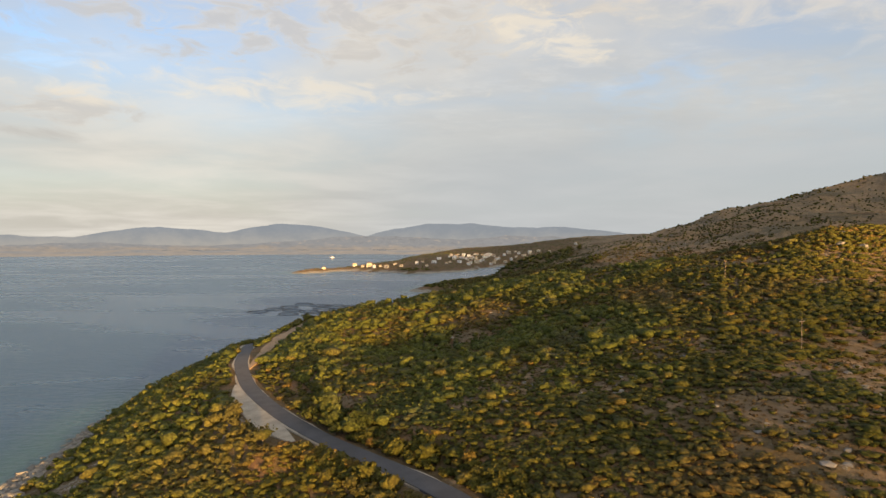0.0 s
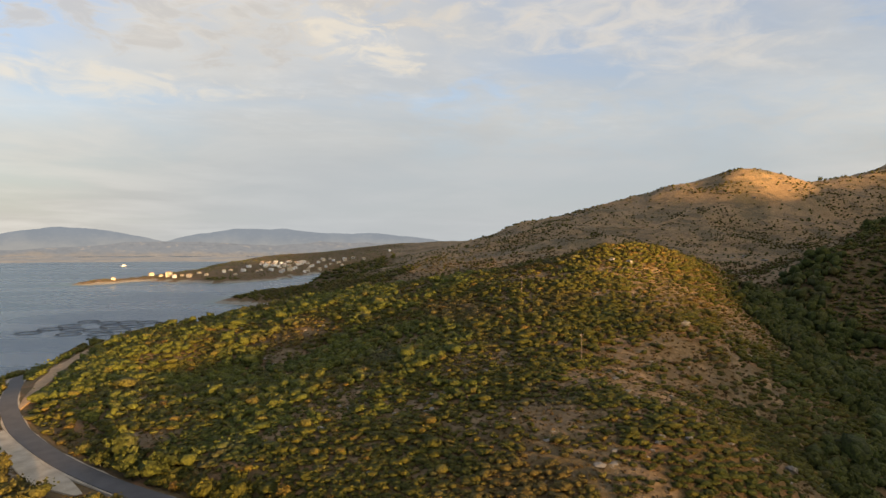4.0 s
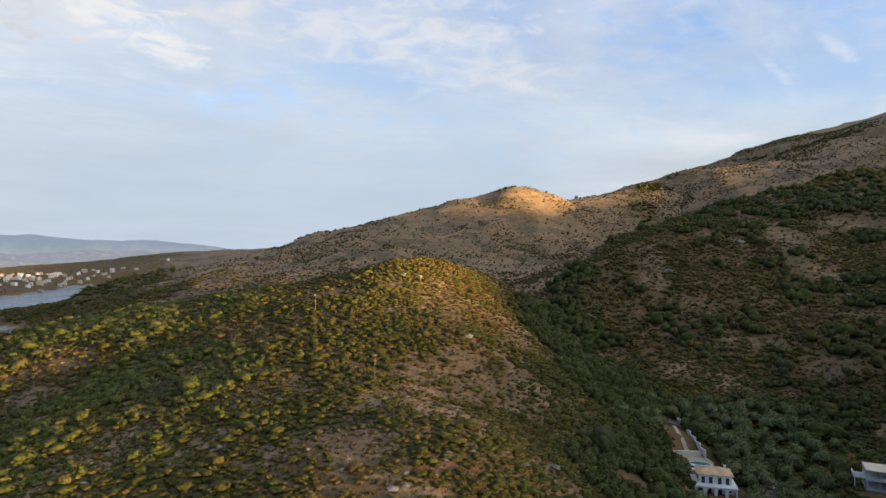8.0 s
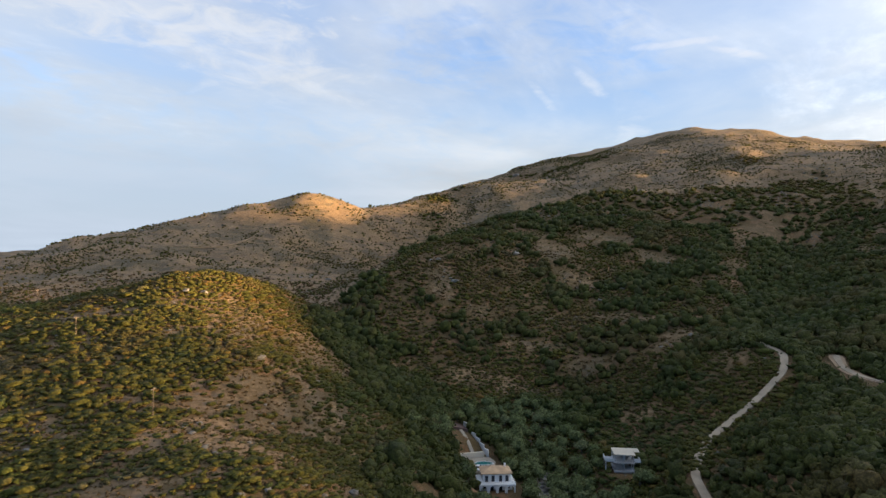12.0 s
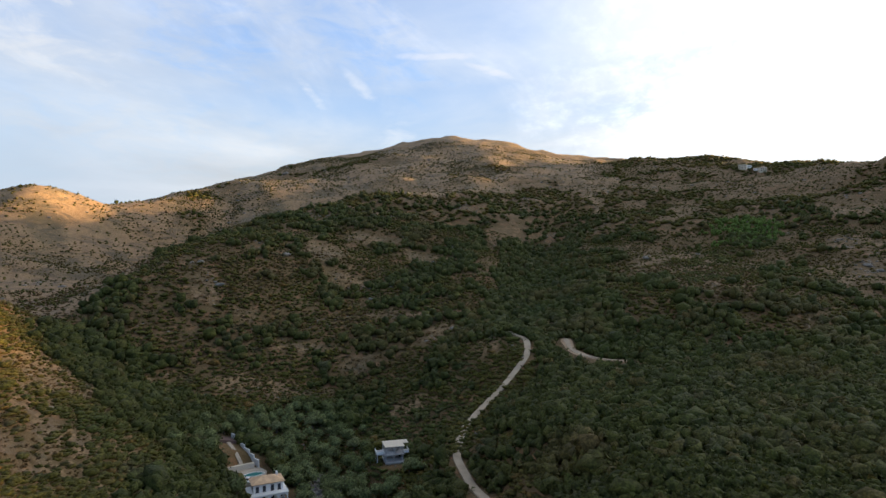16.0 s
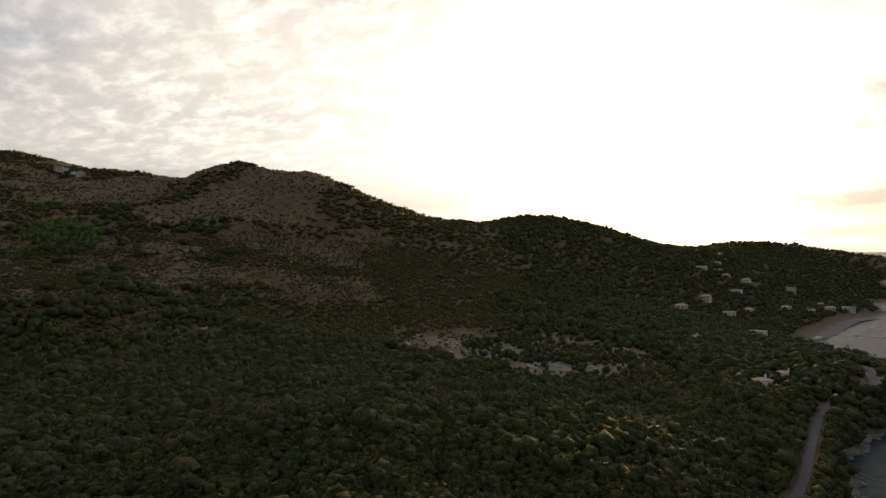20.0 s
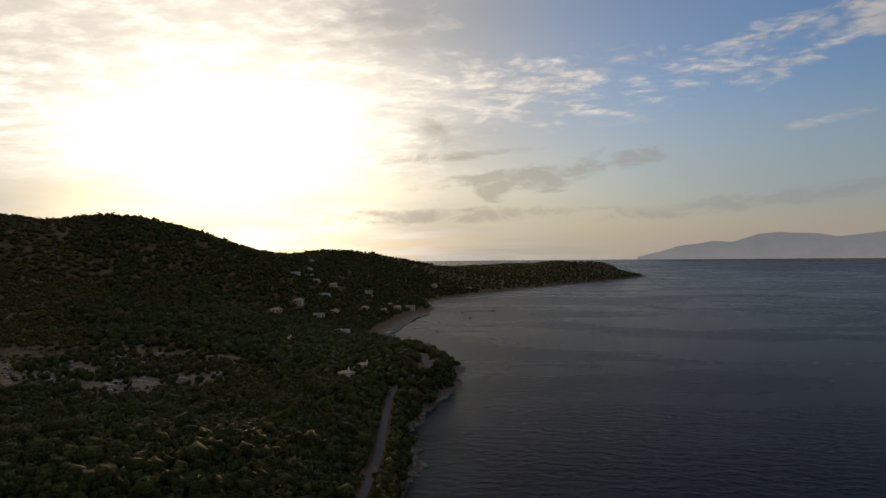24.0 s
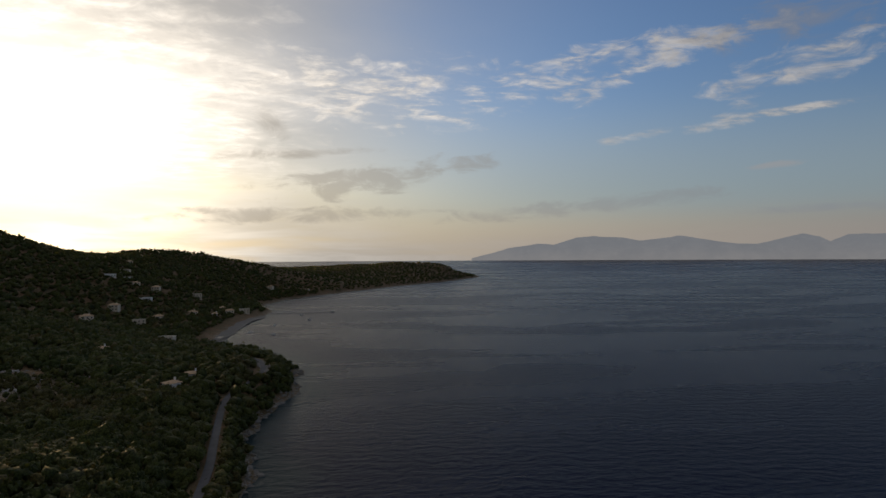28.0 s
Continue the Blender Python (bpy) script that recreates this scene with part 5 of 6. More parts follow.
def window(parent, x, y, z, w, h, face, frame_mat, deep=0.12, name="window"):
    """A framed opening with a dark pane; face gives the outward way: 's', 'n', 'e' or 'w' of the house."""
    holder = None
    sx, sy = {"s": (0, -1), "n": (0, 1), "e": (1, 0), "w": (-1, 0)}[face]
    bm = bmesh.new()
    bar = 0.09

    def bit(a0, a1, z0, z1, out):
        if sx == 0:
            y0, y1 = sorted((y, y + sy * out))
            box(x + a0, y0, z0, x + a1, y1, z1, bm)
        else:
            x0, x1 = sorted((x, x + sx * out))
            box(x0, y + a0, z0, x1, y + a1, z1, bm)

    bit(-w / 2, -w / 2 + bar, z, z + h, deep)
    bit(w / 2 - bar, w / 2, z, z + h, deep)
    bit(-w / 2 + bar, w / 2 - bar, z + h - bar, z + h, deep)
    bit(-w / 2 - 0.08, w / 2 + 0.08, z - bar, z, deep + 0.08)
    holder = part(name, bm, frame_mat, parent)
    bm = bmesh.new()
    bit(-w / 2 + bar, w / 2 - bar, z, z + h - bar, deep * 0.4)
    part("pane", bm, DARKGLASS, holder)
    return holder


def arcade(width, tall, thick, bays, mat, parent):
    """A wall along x with round-headed openings, pier by pier."""
    pitch = width / bays
    for i in range(bays):
        bm = bmesh.new()
        r, c, spring = pitch * 0.36, (i + 0.5) * pitch, tall * 0.48
        arc = [(c - r, 0.0)] + [(c - r * math.cos(math.pi * k / 12), spring + r * math.sin(math.pi * k / 12)) for k in range(13)] + [(c + r, 0.0)]
        top = [(i * pitch, 0.0)] + [(i * pitch + pitch * k / 12, tall) for k in range(13)] + [((i + 1) * pitch, 0.0)]
        front = [[bm.verts.new((x, y, z)) for x, z in line] for line in (arc, top) for y in (0.0, thick)]
        for a, b in ((front[0], front[2]), (front[1], front[3]), (front[0], front[1]), (front[2], front[3])):
            for k in range(len(arc) - 1):
                bm.faces.new((a[k], a[k + 1], b[k + 1], b[k]))
        part("arch", bm, mat, parent)


def balustrade(x0, x1, y, z, parent, mat, step=0.5, name="balustrade"):
    bm = box(x0, y - 0.07, z + 0.85, x1, y + 0.07, z + 0.97)
    box(x0, y - 0.07, z, x1, y + 0.07, z + 0.1, bm)
    rail = part(name, bm, mat, parent)
    n = max(2, int((x1 - x0) / step))
    for i in range(n + 1):
        x = x0 + 0.06 + (x1 - x0 - 0.12) * i / n
        part("baluster", tube((x, y, z + 0.1), (x, y, z + 0.85), 0.055, sides=6, cap=False), mat, rail)


def build_villa():
    z = floor_z(184, 96)
    v = thing("villa", 176.5, 99.7, z - 0.1, -53, "white two-storey villa with a tiled hip roof and an arcade", "house")
    v.scale = (0.93, 0.93, 0.93)
    body = part("ground_floor", box(0.6, 2.7, -1.2, 12.6, 10.2, 3.0), WHITE, v)
    part("plinth", box(0, 0, -1.6, 13.2, 2.7, 0.02), CONCRETE, v)
    arcade(13.2, 3.0, 0.4, 4, WHITE, v)
    part("terrace_slab", box(-0.25, -0.25, 3.0, 13.45, 10.4, 3.22, bevel=0.03), WHITE, v)
    part("upper_floor", box(1.6, 3.0, 3.22, 12.0, 10.0, 6.1), WHITE, v)
    part("roof", hip_roof(1.6, 3.0, 12.0, 10.0, 6.1, 1.7, 0.6), TILE, v, "ochre clay tile hip roof")
    part("chimney", box(10.2, 7.4, 6.4, 10.9, 8.1, 8.3, bevel=0.03), WHITE, v)
    for x in (3.0, 5.4, 8.2, 10.6):
        window(v, x, 3.0, 3.3, 1.15, 2.15, "s", WOOD, name="french_door")
    for x in (2.2, 5.0, 8.2, 11.0):
        window(v, x, 2.7, 0.1 if x in (5.0, 8.2) else 0.9, 1.2, 2.1 if x in (5.0, 8.2) else 1.2, "s", WOOD)
    for y in (5.0, 8.0):
        window(v, 1.6, y, 4.1, 1.0, 1.2, "w", WOOD)
        window(v, 0.6, y, 0.9, 1.0, 1.2, "w", WOOD)
    balustrade(0.0, 13.2, 0.05, 3.22, v, WHITE)
    steps = part("steps", box(8.4, -1.2, -1.6, 10.2, -0.02, -0.3), CONCRETE, v)
    part("step", box(8.4, -0.62, -0.3, 10.2, -0.02, -0.14), CONCRETE, steps)


def slab_at(name, pts, top, deep, mat, label, category, kind=""):
    """A paved or walled piece given by the corners of its outline."""
    bm = bmesh.new()
    lo = [bm.verts.new((x, y, top - deep)) for x, y in pts]
    hi = [bm.verts.new((x, y, top)) for x, y in pts]
    bm.faces.new(hi)
    bm.faces.new(lo)
    for i in range(len(pts)):
        j = (i + 1) % len(pts)
        bm.faces.new((lo[i], lo[j], hi[j], hi[i]))
    bmesh.ops.recalc_face_normals(bm, faces=bm.faces)
    me = bpy.data.meshes.new(name)
    bm.to_mesh(me)
    bm.free()
    me.materials.append(mat)
    return tagged(new(name, me), label, category, kind=kind)


def build_garden():
    """Pool terrace, raised garden and boundary wall behind the villa."""
    slab_at("pool_terrace", [(184.5, 112.5), (184, 106.5), (190, 101.5), (199, 105.5), (202.6, 110.6), (196, 116.5)], 7.35, 3.6, GRAVEL, "pale paved terrace round the pool", "terrace", "structure")
    pool = thing("swimming_pool", 194.4, 108.0, 7.39, -53, "small kidney-shaped pool with green water", "pool")
    edge = [(math.cos(a) * (2.9 + 0.5 * math.cos(2 * a)), math.sin(a) * (1.9 + 0.35 * math.sin(a))) for a in (2 * math.pi * i / 28 for i in range(28))]
    bm = bmesh.new()
    for s, z in ((1.0, 0.0), (1.0, 0.16), (1.12, 0.16), (1.12, 0.0)):
        for x, y in edge:
            bm.verts.new((x * s, y * s, z))
    bm.verts.ensure_lookup_table()
    for k in range(4):
        for i in range(28):
            j, m = (i + 1) % 28, (k + 1) % 4
            bm.faces.new((bm.verts[k * 28 + i], bm.verts[k * 28 + j], bm.verts[m * 28 + j], bm.verts[m * 28 + i]))
    part("coping", bm, WHITE, pool)
    bm = bmesh.new()
    bm.faces.new([bm.verts.new((x, y, 0.07)) for x, y in edge])
    part("water", bm, POOL, pool, "still green pool water")
    wall = thing("boundary_wall", 0, 0, 0, 0, "long white rendered garden wall stepping up the slope", "wall")
    run = along([(201.7, 110.0), (212.5, 127.5)], 3.2)
    for (ax, ay), (bx, by) in zip(run, run[1:]):
        z = floor_z(*run[0]) + (floor_z(*run[-1]) - floor_z(*run[0])) * ((ax + bx) / 2 - run[0][0]) / (run[-1][0] - run[0][0])
        bm = bmesh.new()
        d = Vector((bx - ax, by - ay, 0))
        box(0, -0.14, -1.8, d.length, 0.14, 2.9, bm)
        box(0, -0.2, 2.9, d.length, 0.2, 3.0, bm)
        p = part("wall_panel", bm, WHITE, wall, at=(ax, ay, z - 0.7))
        p.rotation_euler = (0, 0, math.atan2(d.y, d.x))
    slab_at("garden_wall", [(194.0, 118.4), (201.4, 111.6), (202.0, 112.3), (194.6, 119.1)], 9.2, 3.0, CREAM, "pale retaining wall above the pool terrace", "wall", "structure")
    strip([(200, 116, 0), (206, 125, 0)], 0.7, 1.2, 2.0, "path", GRAVEL, "pale garden path up the slope", "path", 0.5)
    strip([(203.5, 130.5, 0), (210.5, 125.5, 0)], 3.0, 1.2, 2.0, "garden_bed", SOIL, "bare tilled brown garden soil", "soil", 0.4)


def build_shell_house():
    """An unfinished concrete frame house."""
    z = floor_z(209, 62)
    h = thing("unfinished_house", 207.2, 63.2, z - 0.3, -64, "unfinished grey concrete house with open storeys", "house")
    h.scale = (0.95, 0.95, 0.95)
    part("base", box(0, 0, -1.5, 7.0, 7.5, 0.9, bevel=0.03), CONCRETE, h)
    for level, top in enumerate((0.9, 3.9, 6.9)):
        part("floor_slab" if level < 2 else "roof_slab", box(-0.2, -0.6, top, 7.2 if level < 2 else 7.4, 7.6, top + 0.28, bevel=0.02), CONCRETE if level < 2 else CREAM, h)
    part("roof_slab", box(7.42, 3.2, 6.95, 9.6, 7.6, 7.2, bevel=0.02), CREAM, h)
    for level in (1.18, 4.18):
        for x in (0.0, 3.3, 6.6):
            for y in (0.0, 3.6, 7.1):
                part("column", box(x, y, level, x + 0.35, y + 0.35, level + 2.72), CONCRETE, h)
        part("back_wall", box(0.4, 6.7, level, 6.6, 6.95, level + 2.72), CONCRETE, h)
        part("partition", box(3.36, 3.98, level, 3.56, 6.68, level + 2.72), CONCRETE, h)
        bm = box(-0.1, -0.5, level + 0.72, 7.0, -0.42, level + 0.8)
        for i in range(8):
            box(-0.05 + i, -0.49, level, i, -0.44, level + 0.72, bm)
        part("railing", bm, STEEL, h)
    part("annex_floor", box(-3.2, 1.0, 3.9, -0.22, 6.5, 4.15), CONCRETE, h)
    part("annex_parapet", box(-3.2, 1.0, 4.15, -0.24, 1.2, 5.1), WHITE, h)
    part("annex_parapet", box(-3.2, 1.22, 4.15, -3.0, 6.5, 5.1), WHITE, h)
    for y in (1.1, 6.0):
        part("column", box(-3.1, y, -1.5, -2.8, y + 0.3, 3.9), CONCRETE, h)
    part("side_balcony", box(7.42, 1.0, 3.95, 9.4, 5.0, 4.15), CONCRETE, h)
    part("balcony_parapet", box(9.22, 1.0, 4.15, 9.4, 5.0, 5.1), WHITE, h)
    part("balcony_parapet", box(7.44, 1.0, 4.15, 9.2, 1.18, 5.1), WHITE, h)


def build_car(x, y, turn, paint, label):
    z = floor_z(x, y)
    z = max(z, 7.35)
    c = thing("car", x, y, z, turn, label, "car", "cars by the villa")
    bm = bmesh.new()
    prof = [(-2.05, 0.30), (-2.1, 0.72), (-1.55, 0.86), (-0.75, 0.92), (1.6, 0.95), (2.05, 0.85), (2.1, 0.32)]
    rows = [[bm.verts.new((px, s * 0.84, pz)) for px, pz in prof] for s in (-1, 1)]
    for i in range(len(prof)):
        j = (i + 1) % len(prof)
        bm.faces.new((rows[0][i], rows[0][j], rows[1][j], rows[1][i]))
    bm.faces.new(rows[0])
    bm.faces.new(rows[1])
    part("body", bm, paint, c)
    bm = bmesh.new()
    prof = [(-0.95, 0.92, 0.80), (-0.35, 1.42, 0.64), (1.15, 1.45, 0.64), (1.85, 0.96, 0.80)]
    rows = [[bm.verts.new((px, s * w, pz)) for px, pz, w in prof] for s in (-1, 1)]
    for i in range(3):
        bm.faces.new((rows[0][i], rows[0][i + 1], rows[1][i + 1], rows[1][i]))
    bm.faces.new(rows[0])
    bm.faces.new(rows[1])
    part("windows", bm, DARKGLASS, c)
    part("roof", box(-0.33, -0.62, 1.43, 1.13, 0.62, 1.50, bevel=0.03), paint, c)
    for px in (-1.3, 1.3):
        for s in (-1, 1):
            w = part("wheel", tube((px, s * 0.70, 0.31), (px, s * 0.88, 0.31), 0.31, sides=14), BLACKPIPE, c)
            part("rim", tube((px, s * 0.885, 0.31), (px, s * 0.90, 0.31), 0.19, sides=10), STEEL, w)


def house_kind(w, d, storeys, flat, walls, roof, group):
    """A small seaside house, built once at the origin."""
    h = thing("house", 0, 0, -400, 0, "", "house", group)
    t = storeys * 3.0
    part("wall", box(-w / 2, -d / 2, -3.0, w / 2, d / 2, t), walls, h)
    if flat:
        part("roof", box(-w / 2 - 0.25, -d / 2 - 0.25, t, w / 2 + 0.25, d / 2 + 0.25, t + 0.3, bevel=0.03), walls, h)
        part("parapet", box(-w / 2 - 0.25, -d / 2 - 0.25, t + 0.3, w / 2 + 0.25, -d / 2, t + 0.9), walls, h)
    else:
        part("roof", hip_roof(-w / 2, -d / 2, w / 2, d / 2, t, min(w, d) * 0.2, 0.5), roof, h)
        part("chimney", box(w * 0.2, 0.4, t + 0.5, w * 0.2 + 0.7, 1.1, t + 2.4), walls, h)
    n = max(2, int(w / 3.2))
    for s in range(storeys):
        for i in range(n):
            x = -w / 2 + w * (i + 0.5) / n
            part("window", box(x - 0.6, -d / 2 - 0.06, s * 3 + 0.8, x + 0.6, -d / 2 + 0.02, s * 3 + 2.2), DARKGLASS, h)
    part("door", box(-w / 2 - 0.06, -0.5, 0.05, -w / 2 + 0.02, 0.5, 2.15), WOOD, h)
    if storeys > 1:
        part("balcony", box(-w / 2 + 0.4, -d / 2 - 1.4, 2.9, w / 2 - 0.4, -d / 2 - 0.08, 3.1), walls, h)
    return h


TOWN_HOUSES = [(-262, 1312), (-206, 1394), (-184, 1374), (-167, 1364), (-155, 1345), (-141, 1356), (-126, 1341), (-93, 1349), (-60, 1389), (-35, 1352), (-9, 1543), (19, 1500), (31, 1599), (43, 1518),
               (64, 1805), (72, 1533), (99, 1824), (89, 1547), (119, 1799), (134, 1783), (148, 1678), (182, 1758), (211, 1713), (231, 1717), (293, 1823), (316, 1768), (431, 1929),
               (52, 1622), (80, 1660), (110, 1640), (66, 1580), (120, 1720), (160, 1700), (195, 1690), (10, 1450)]
TOWN_MORE = [(100, 1600), (85, 1720), (140, 1620), (175, 1660), (210, 1650), (240, 1690), (255, 1740), (45, 1700), (20, 1720), (200, 1800), (262, 1790), (-20, 1420), (-48, 1440), (30, 1560), (128, 1580),
             (56, 1660), (95, 1690), (150, 1740), (225, 1760), (-110, 1380)]
BAY_HOUSES = [(302, -151), (329, -995), (318, -1127), (268, -826), (256, -850), (272, -900), (239, -831), (214, -828), (213, -780), (221, -694), (184, -650), (179, -700), (154, -755), (174, -876), (132, -770),
              (137, -851), (119, -800), (106, -836), (104, -1210), (36, -1296), (211, -590), (135, -558), (144, -428), (70, -340), (73, -310), (345, -1060), (300, -1010)]
HAMLET = [(1051, -296), (1038, -312), (1023, -317), (1062, -305)]
TOWN_RND = random.Random(77)
TOWN_MORE += [(TOWN_RND.uniform(20, 260), TOWN_RND.uniform(1480, 1830)) for _ in range(36)]
HOMES += [(x, y, 9) for x, y in TOWN_HOUSES + TOWN_MORE + BAY_HOUSES + HAMLET]


def build_houses():
    rnd = random.Random(11)
    town = [house_kind(7.5, 6.5, 2, False, WHITE, TILE, "houses of the seaside town"), house_kind(9, 7, 2, False, CREAM, TILE, "houses of the seaside town"),
            house_kind(9.5, 7, 2, True, WHITE, TILE, "houses of the seaside town"), house_kind(7, 6, 1, False, CREAM, TILE, "houses of the seaside town"), house_kind(13, 8, 3, False, CREAM, TILE, "houses of the seaside town")]
    bay = [house_kind(10, 8, 2, False, CREAM, TILE, "houses above the bay"), house_kind(12, 8, 2, True, CREAM, TILE, "houses above the bay"), house_kind(9, 8, 1, False, CREAM, TILE, "houses above the bay"),
           house_kind(7, 5.5, 1, False, WHITE, TILE, "houses above the bay"), house_kind(13, 8, 1, True, WHITE, TILE, "houses above the bay")]
    tagged_as = {0: "white two-storey house with a tiled roof", 1: "cream two-storey house with a tiled roof", 2: "white flat-roofed house", 3: "small cream cottage with a tiled roof", 4: "long cream three-storey hotel block"}
    for i, (x, y) in enumerate(TOWN_HOUSES + TOWN_MORE):
        if floor_z(x, y) < 1.2:
            continue
        k = rnd.choice([0, 0, 1, 3, 2, 3, 4 if i in (3, 4, 12, 17) else 1])
        h = copy_thing(town[k], pose(x, y, max(1.0, floor_z(x, y)) - 0.2, 0, 0, rnd.uniform(-35, 35)))
        tagged(h, tagged_as[k] + " above the harbour")
    for x, y in BAY_HOUSES + HAMLET:
        k = rnd.choice([0, 2, 1, 4, 4, 3])
        if math.hypot(x, y) < 480:
            k = 3
        m = pose(x, y, max(1.5, floor_z(x, y)) - 0.2, 0, 0, math.degrees(math.atan2(y, x)) - 90 + rnd.uniform(-30, 30))
        h = copy_thing(bay[k], m @ Matrix.Scale(0.55 if (x, y) == (302, -151) else 1.0, 4))
        tagged(h, ("cream villa with a tiled roof", "cream flat-roofed villa", "small cream house with a tiled roof", "small white cottage with a tiled roof", "long low white house with a flat roof")[k] + " among dark trees")
    for o in town + bay:
        for c in (*o.children_recursive, o):
            bpy.data.objects.remove(c)


CAGES = [(-180, 584), (-170, 606), (-160, 626), (-151, 654), (-131, 639), (-150, 597), (-131, 588), (-123, 612), (-114, 639), (-96, 634), (-121, 561), (-111, 582), (-104, 607), (-146, 568), (-78, 620)]


def build_cages():
    """Round floating fish pens."""
    c = thing("fish_cage", 0, 0, -400, 0, "round black floating fish cage with a net rail", "fish cage", "fish farm cages")

    def ring(radius, z, r, sides=40):
        bm = bmesh.new()
        rows = [[bm.verts.new((math.cos(a) * (radius + r * math.cos(b)), math.sin(a) * (radius + r * math.cos(b)), z + r * math.sin(b))) for b in (0, 1.57, 3.14, 4.71)] for a in (2 * math.pi * i / sides for i in range(sides))]
        for i in range(sides):
            for k in range(4):
                bm.faces.new((rows[i][k], rows[(i + 1) % sides][k], rows[(i + 1) % sides][(k + 1) % 4], rows[i][(k + 1) % 4]))
        return bm

    part("float_ring", ring(9.6, 0.05, 0.30), BLACKPIPE, c)
    part("float_ring", ring(8.9, 0.1, 0.22), BLACKPIPE, c)
    part("handrail", ring(8.9, 0.85, 0.06), BLACKPIPE, c)
    for i in range(16):
        a = 2 * math.pi * i / 16
        part("rail_post", tube((math.cos(a) * 8.8, math.sin(a) * 8.8, 0.3), (math.cos(a) * 8.8, math.sin(a) * 8.8, 0.85), 0.04, sides=5, cap=False), BLACKPIPE, c)
    part("net", tube((0, 0, -2.0), (0, 0, -0.05), 8.4, sides=32, cap=False), NET, c)
    rnd = random.Random(4)
    for x, y in CAGES:
        copy_thing(c, pose(x, y, 0.0, 0, 0, rnd.uniform(0, 90)))
    for o in (*c.children_recursive, c):
        bpy.data.objects.remove(o)


def hull(length, beam, tall, sheer=0.3):
    bm = bmesh.new()
    n = 9
    rows = []
    for i in range(n):
        t = i / (n - 1)
        x = (t - 0.5) * length
        w = beam / 2 * (1 - max(0.0, (t - 0.55) / 0.45) ** 2) * (0.9 if i == 0 else 1)
        z = tall * (1 + sheer * t * t)
        rows.append([bm.verts.new(p) for p in ((x, -w, z), (x, -w * 0.75, -0.4), (x, w * 0.75, -0.4), (x, w, z))])
    for a, b in zip(rows, rows[1:]):
        for k in range(4):
            bm.faces.new((a[k], a[(k + 1) % 4], b[(k + 1) % 4], b[k]))
    bm.faces.new(rows[0])
    bmesh.ops.remove_doubles(bm, verts=bm.verts, dist=0.001)
    return bm


def build_boats():
    f = thing("ferry", -425, 2290, 0, 170, "small white ferry under way far out", "ferry")
    f.scale = (0.5, 0.5, 0.5)
    part("hull", hull(42, 9, 3.0), WHITE, f)
    part("lower_deck", box(-17, -3.8, 3.0, 9, 3.8, 6.2, bevel=0.1), WHITE, f)
    part("upper_deck", box(-12, -3.2, 6.2, 6, 3.2, 8.8, bevel=0.1), WHITE, f)
    part("bridge", box(1, -2.6, 8.8, 6, 2.6, 11.2, bevel=0.1), WHITE, f)
    part("windows", box(9.0, -3.0, 4.2, 9.1, 3.0, 5.2), DARKGLASS, f)
    part("funnel", tube((-6, 0, 8.8), (-6.8, 0, 12.5), 1.1, 0.9, 10), STEEL, f)
    part("mast", tube((2, 0, 11.2), (2, 0, 16), 0.12, 0.08, 6), STEEL, f)
    for x, y, turn in ((78, -665, 30), (58, -725, 80), (32, -846, 10), (52, -640, 150), (20, -780, 60)):
        b = thing("motor_boat", x, y, 0.0, turn, "small white motor boat at anchor in the bay", "boat", "boats in the bay")
        part("hull", hull(6.5, 2.3, 0.8), WHITE, b)
        part("cabin", box(-0.6, -0.8, 0.75, 1.3, 0.8, 1.7, bevel=0.08), WHITE, b)
        part("engine", box(-3.6, -0.25, 0.3, -3.2, 0.25, 1.2, bevel=0.05), BLACKPIPE, b)
    p = thing("pier", 76, -881, 0, 0, "long narrow concrete jetty into the bay", "pier")
    part("deck", box(-84, -1.4, 0.9, 4, 1.4, 1.3, bevel=0.05), CONCRETE, p)
    for i in range(15):
        x = -82 + i * 5.9
        for y in (-1.0, 1.0):
            part("pile", tube((x, y, -4), (x, y, 0.9), 0.28, sides=8, cap=False), CONCRETE, p)
    part("pier_head", box(-90, -3.2, 0.2, -84.05, 3.2, 1.7, bevel=0.05), CONCRETE, p)
    m = thing("breakwater", 99, -604, 0, -94, "low rubble mole at the end of the beach", "breakwater")
    rnd = np.random.RandomState(3)
    for i in range(26):
        v, f = icosphere(1)
        v = v * rnd.uniform(0.8, 1.15, (len(v), 1)) * rnd.uniform(0.9, 1.7)
        o = new("boulder", mesh_of("boulder", v, f, [ROCK]))
        o.parent = m
        o.location = (i * 1.25 - 8, rnd.uniform(-1.6, 1.6), 0.2)


def build_poles():
    for x, y in ((95, 200), (119, 283), (76, 126)):
        p = thing("utility_pole", x, y, floor_z(x, y), 30, "weathered wooden utility pole with a crossarm", "utility pole", "poles on the spur")
        part("post", tube((0, 0, -0.5), (0, 0, 7.0), 0.09, 0.06, 8), WOOD, p)
        part("crossarm", box(-0.9, -0.05, 6.4, 0.9, 0.05, 6.5), WOOD, p)
        for s in (-0.75, 0, 0.75):
            part("insulator", tube((s, 0, 6.5), (s, 0, 6.68), 0.06, 0.04, 6), STEEL, p)


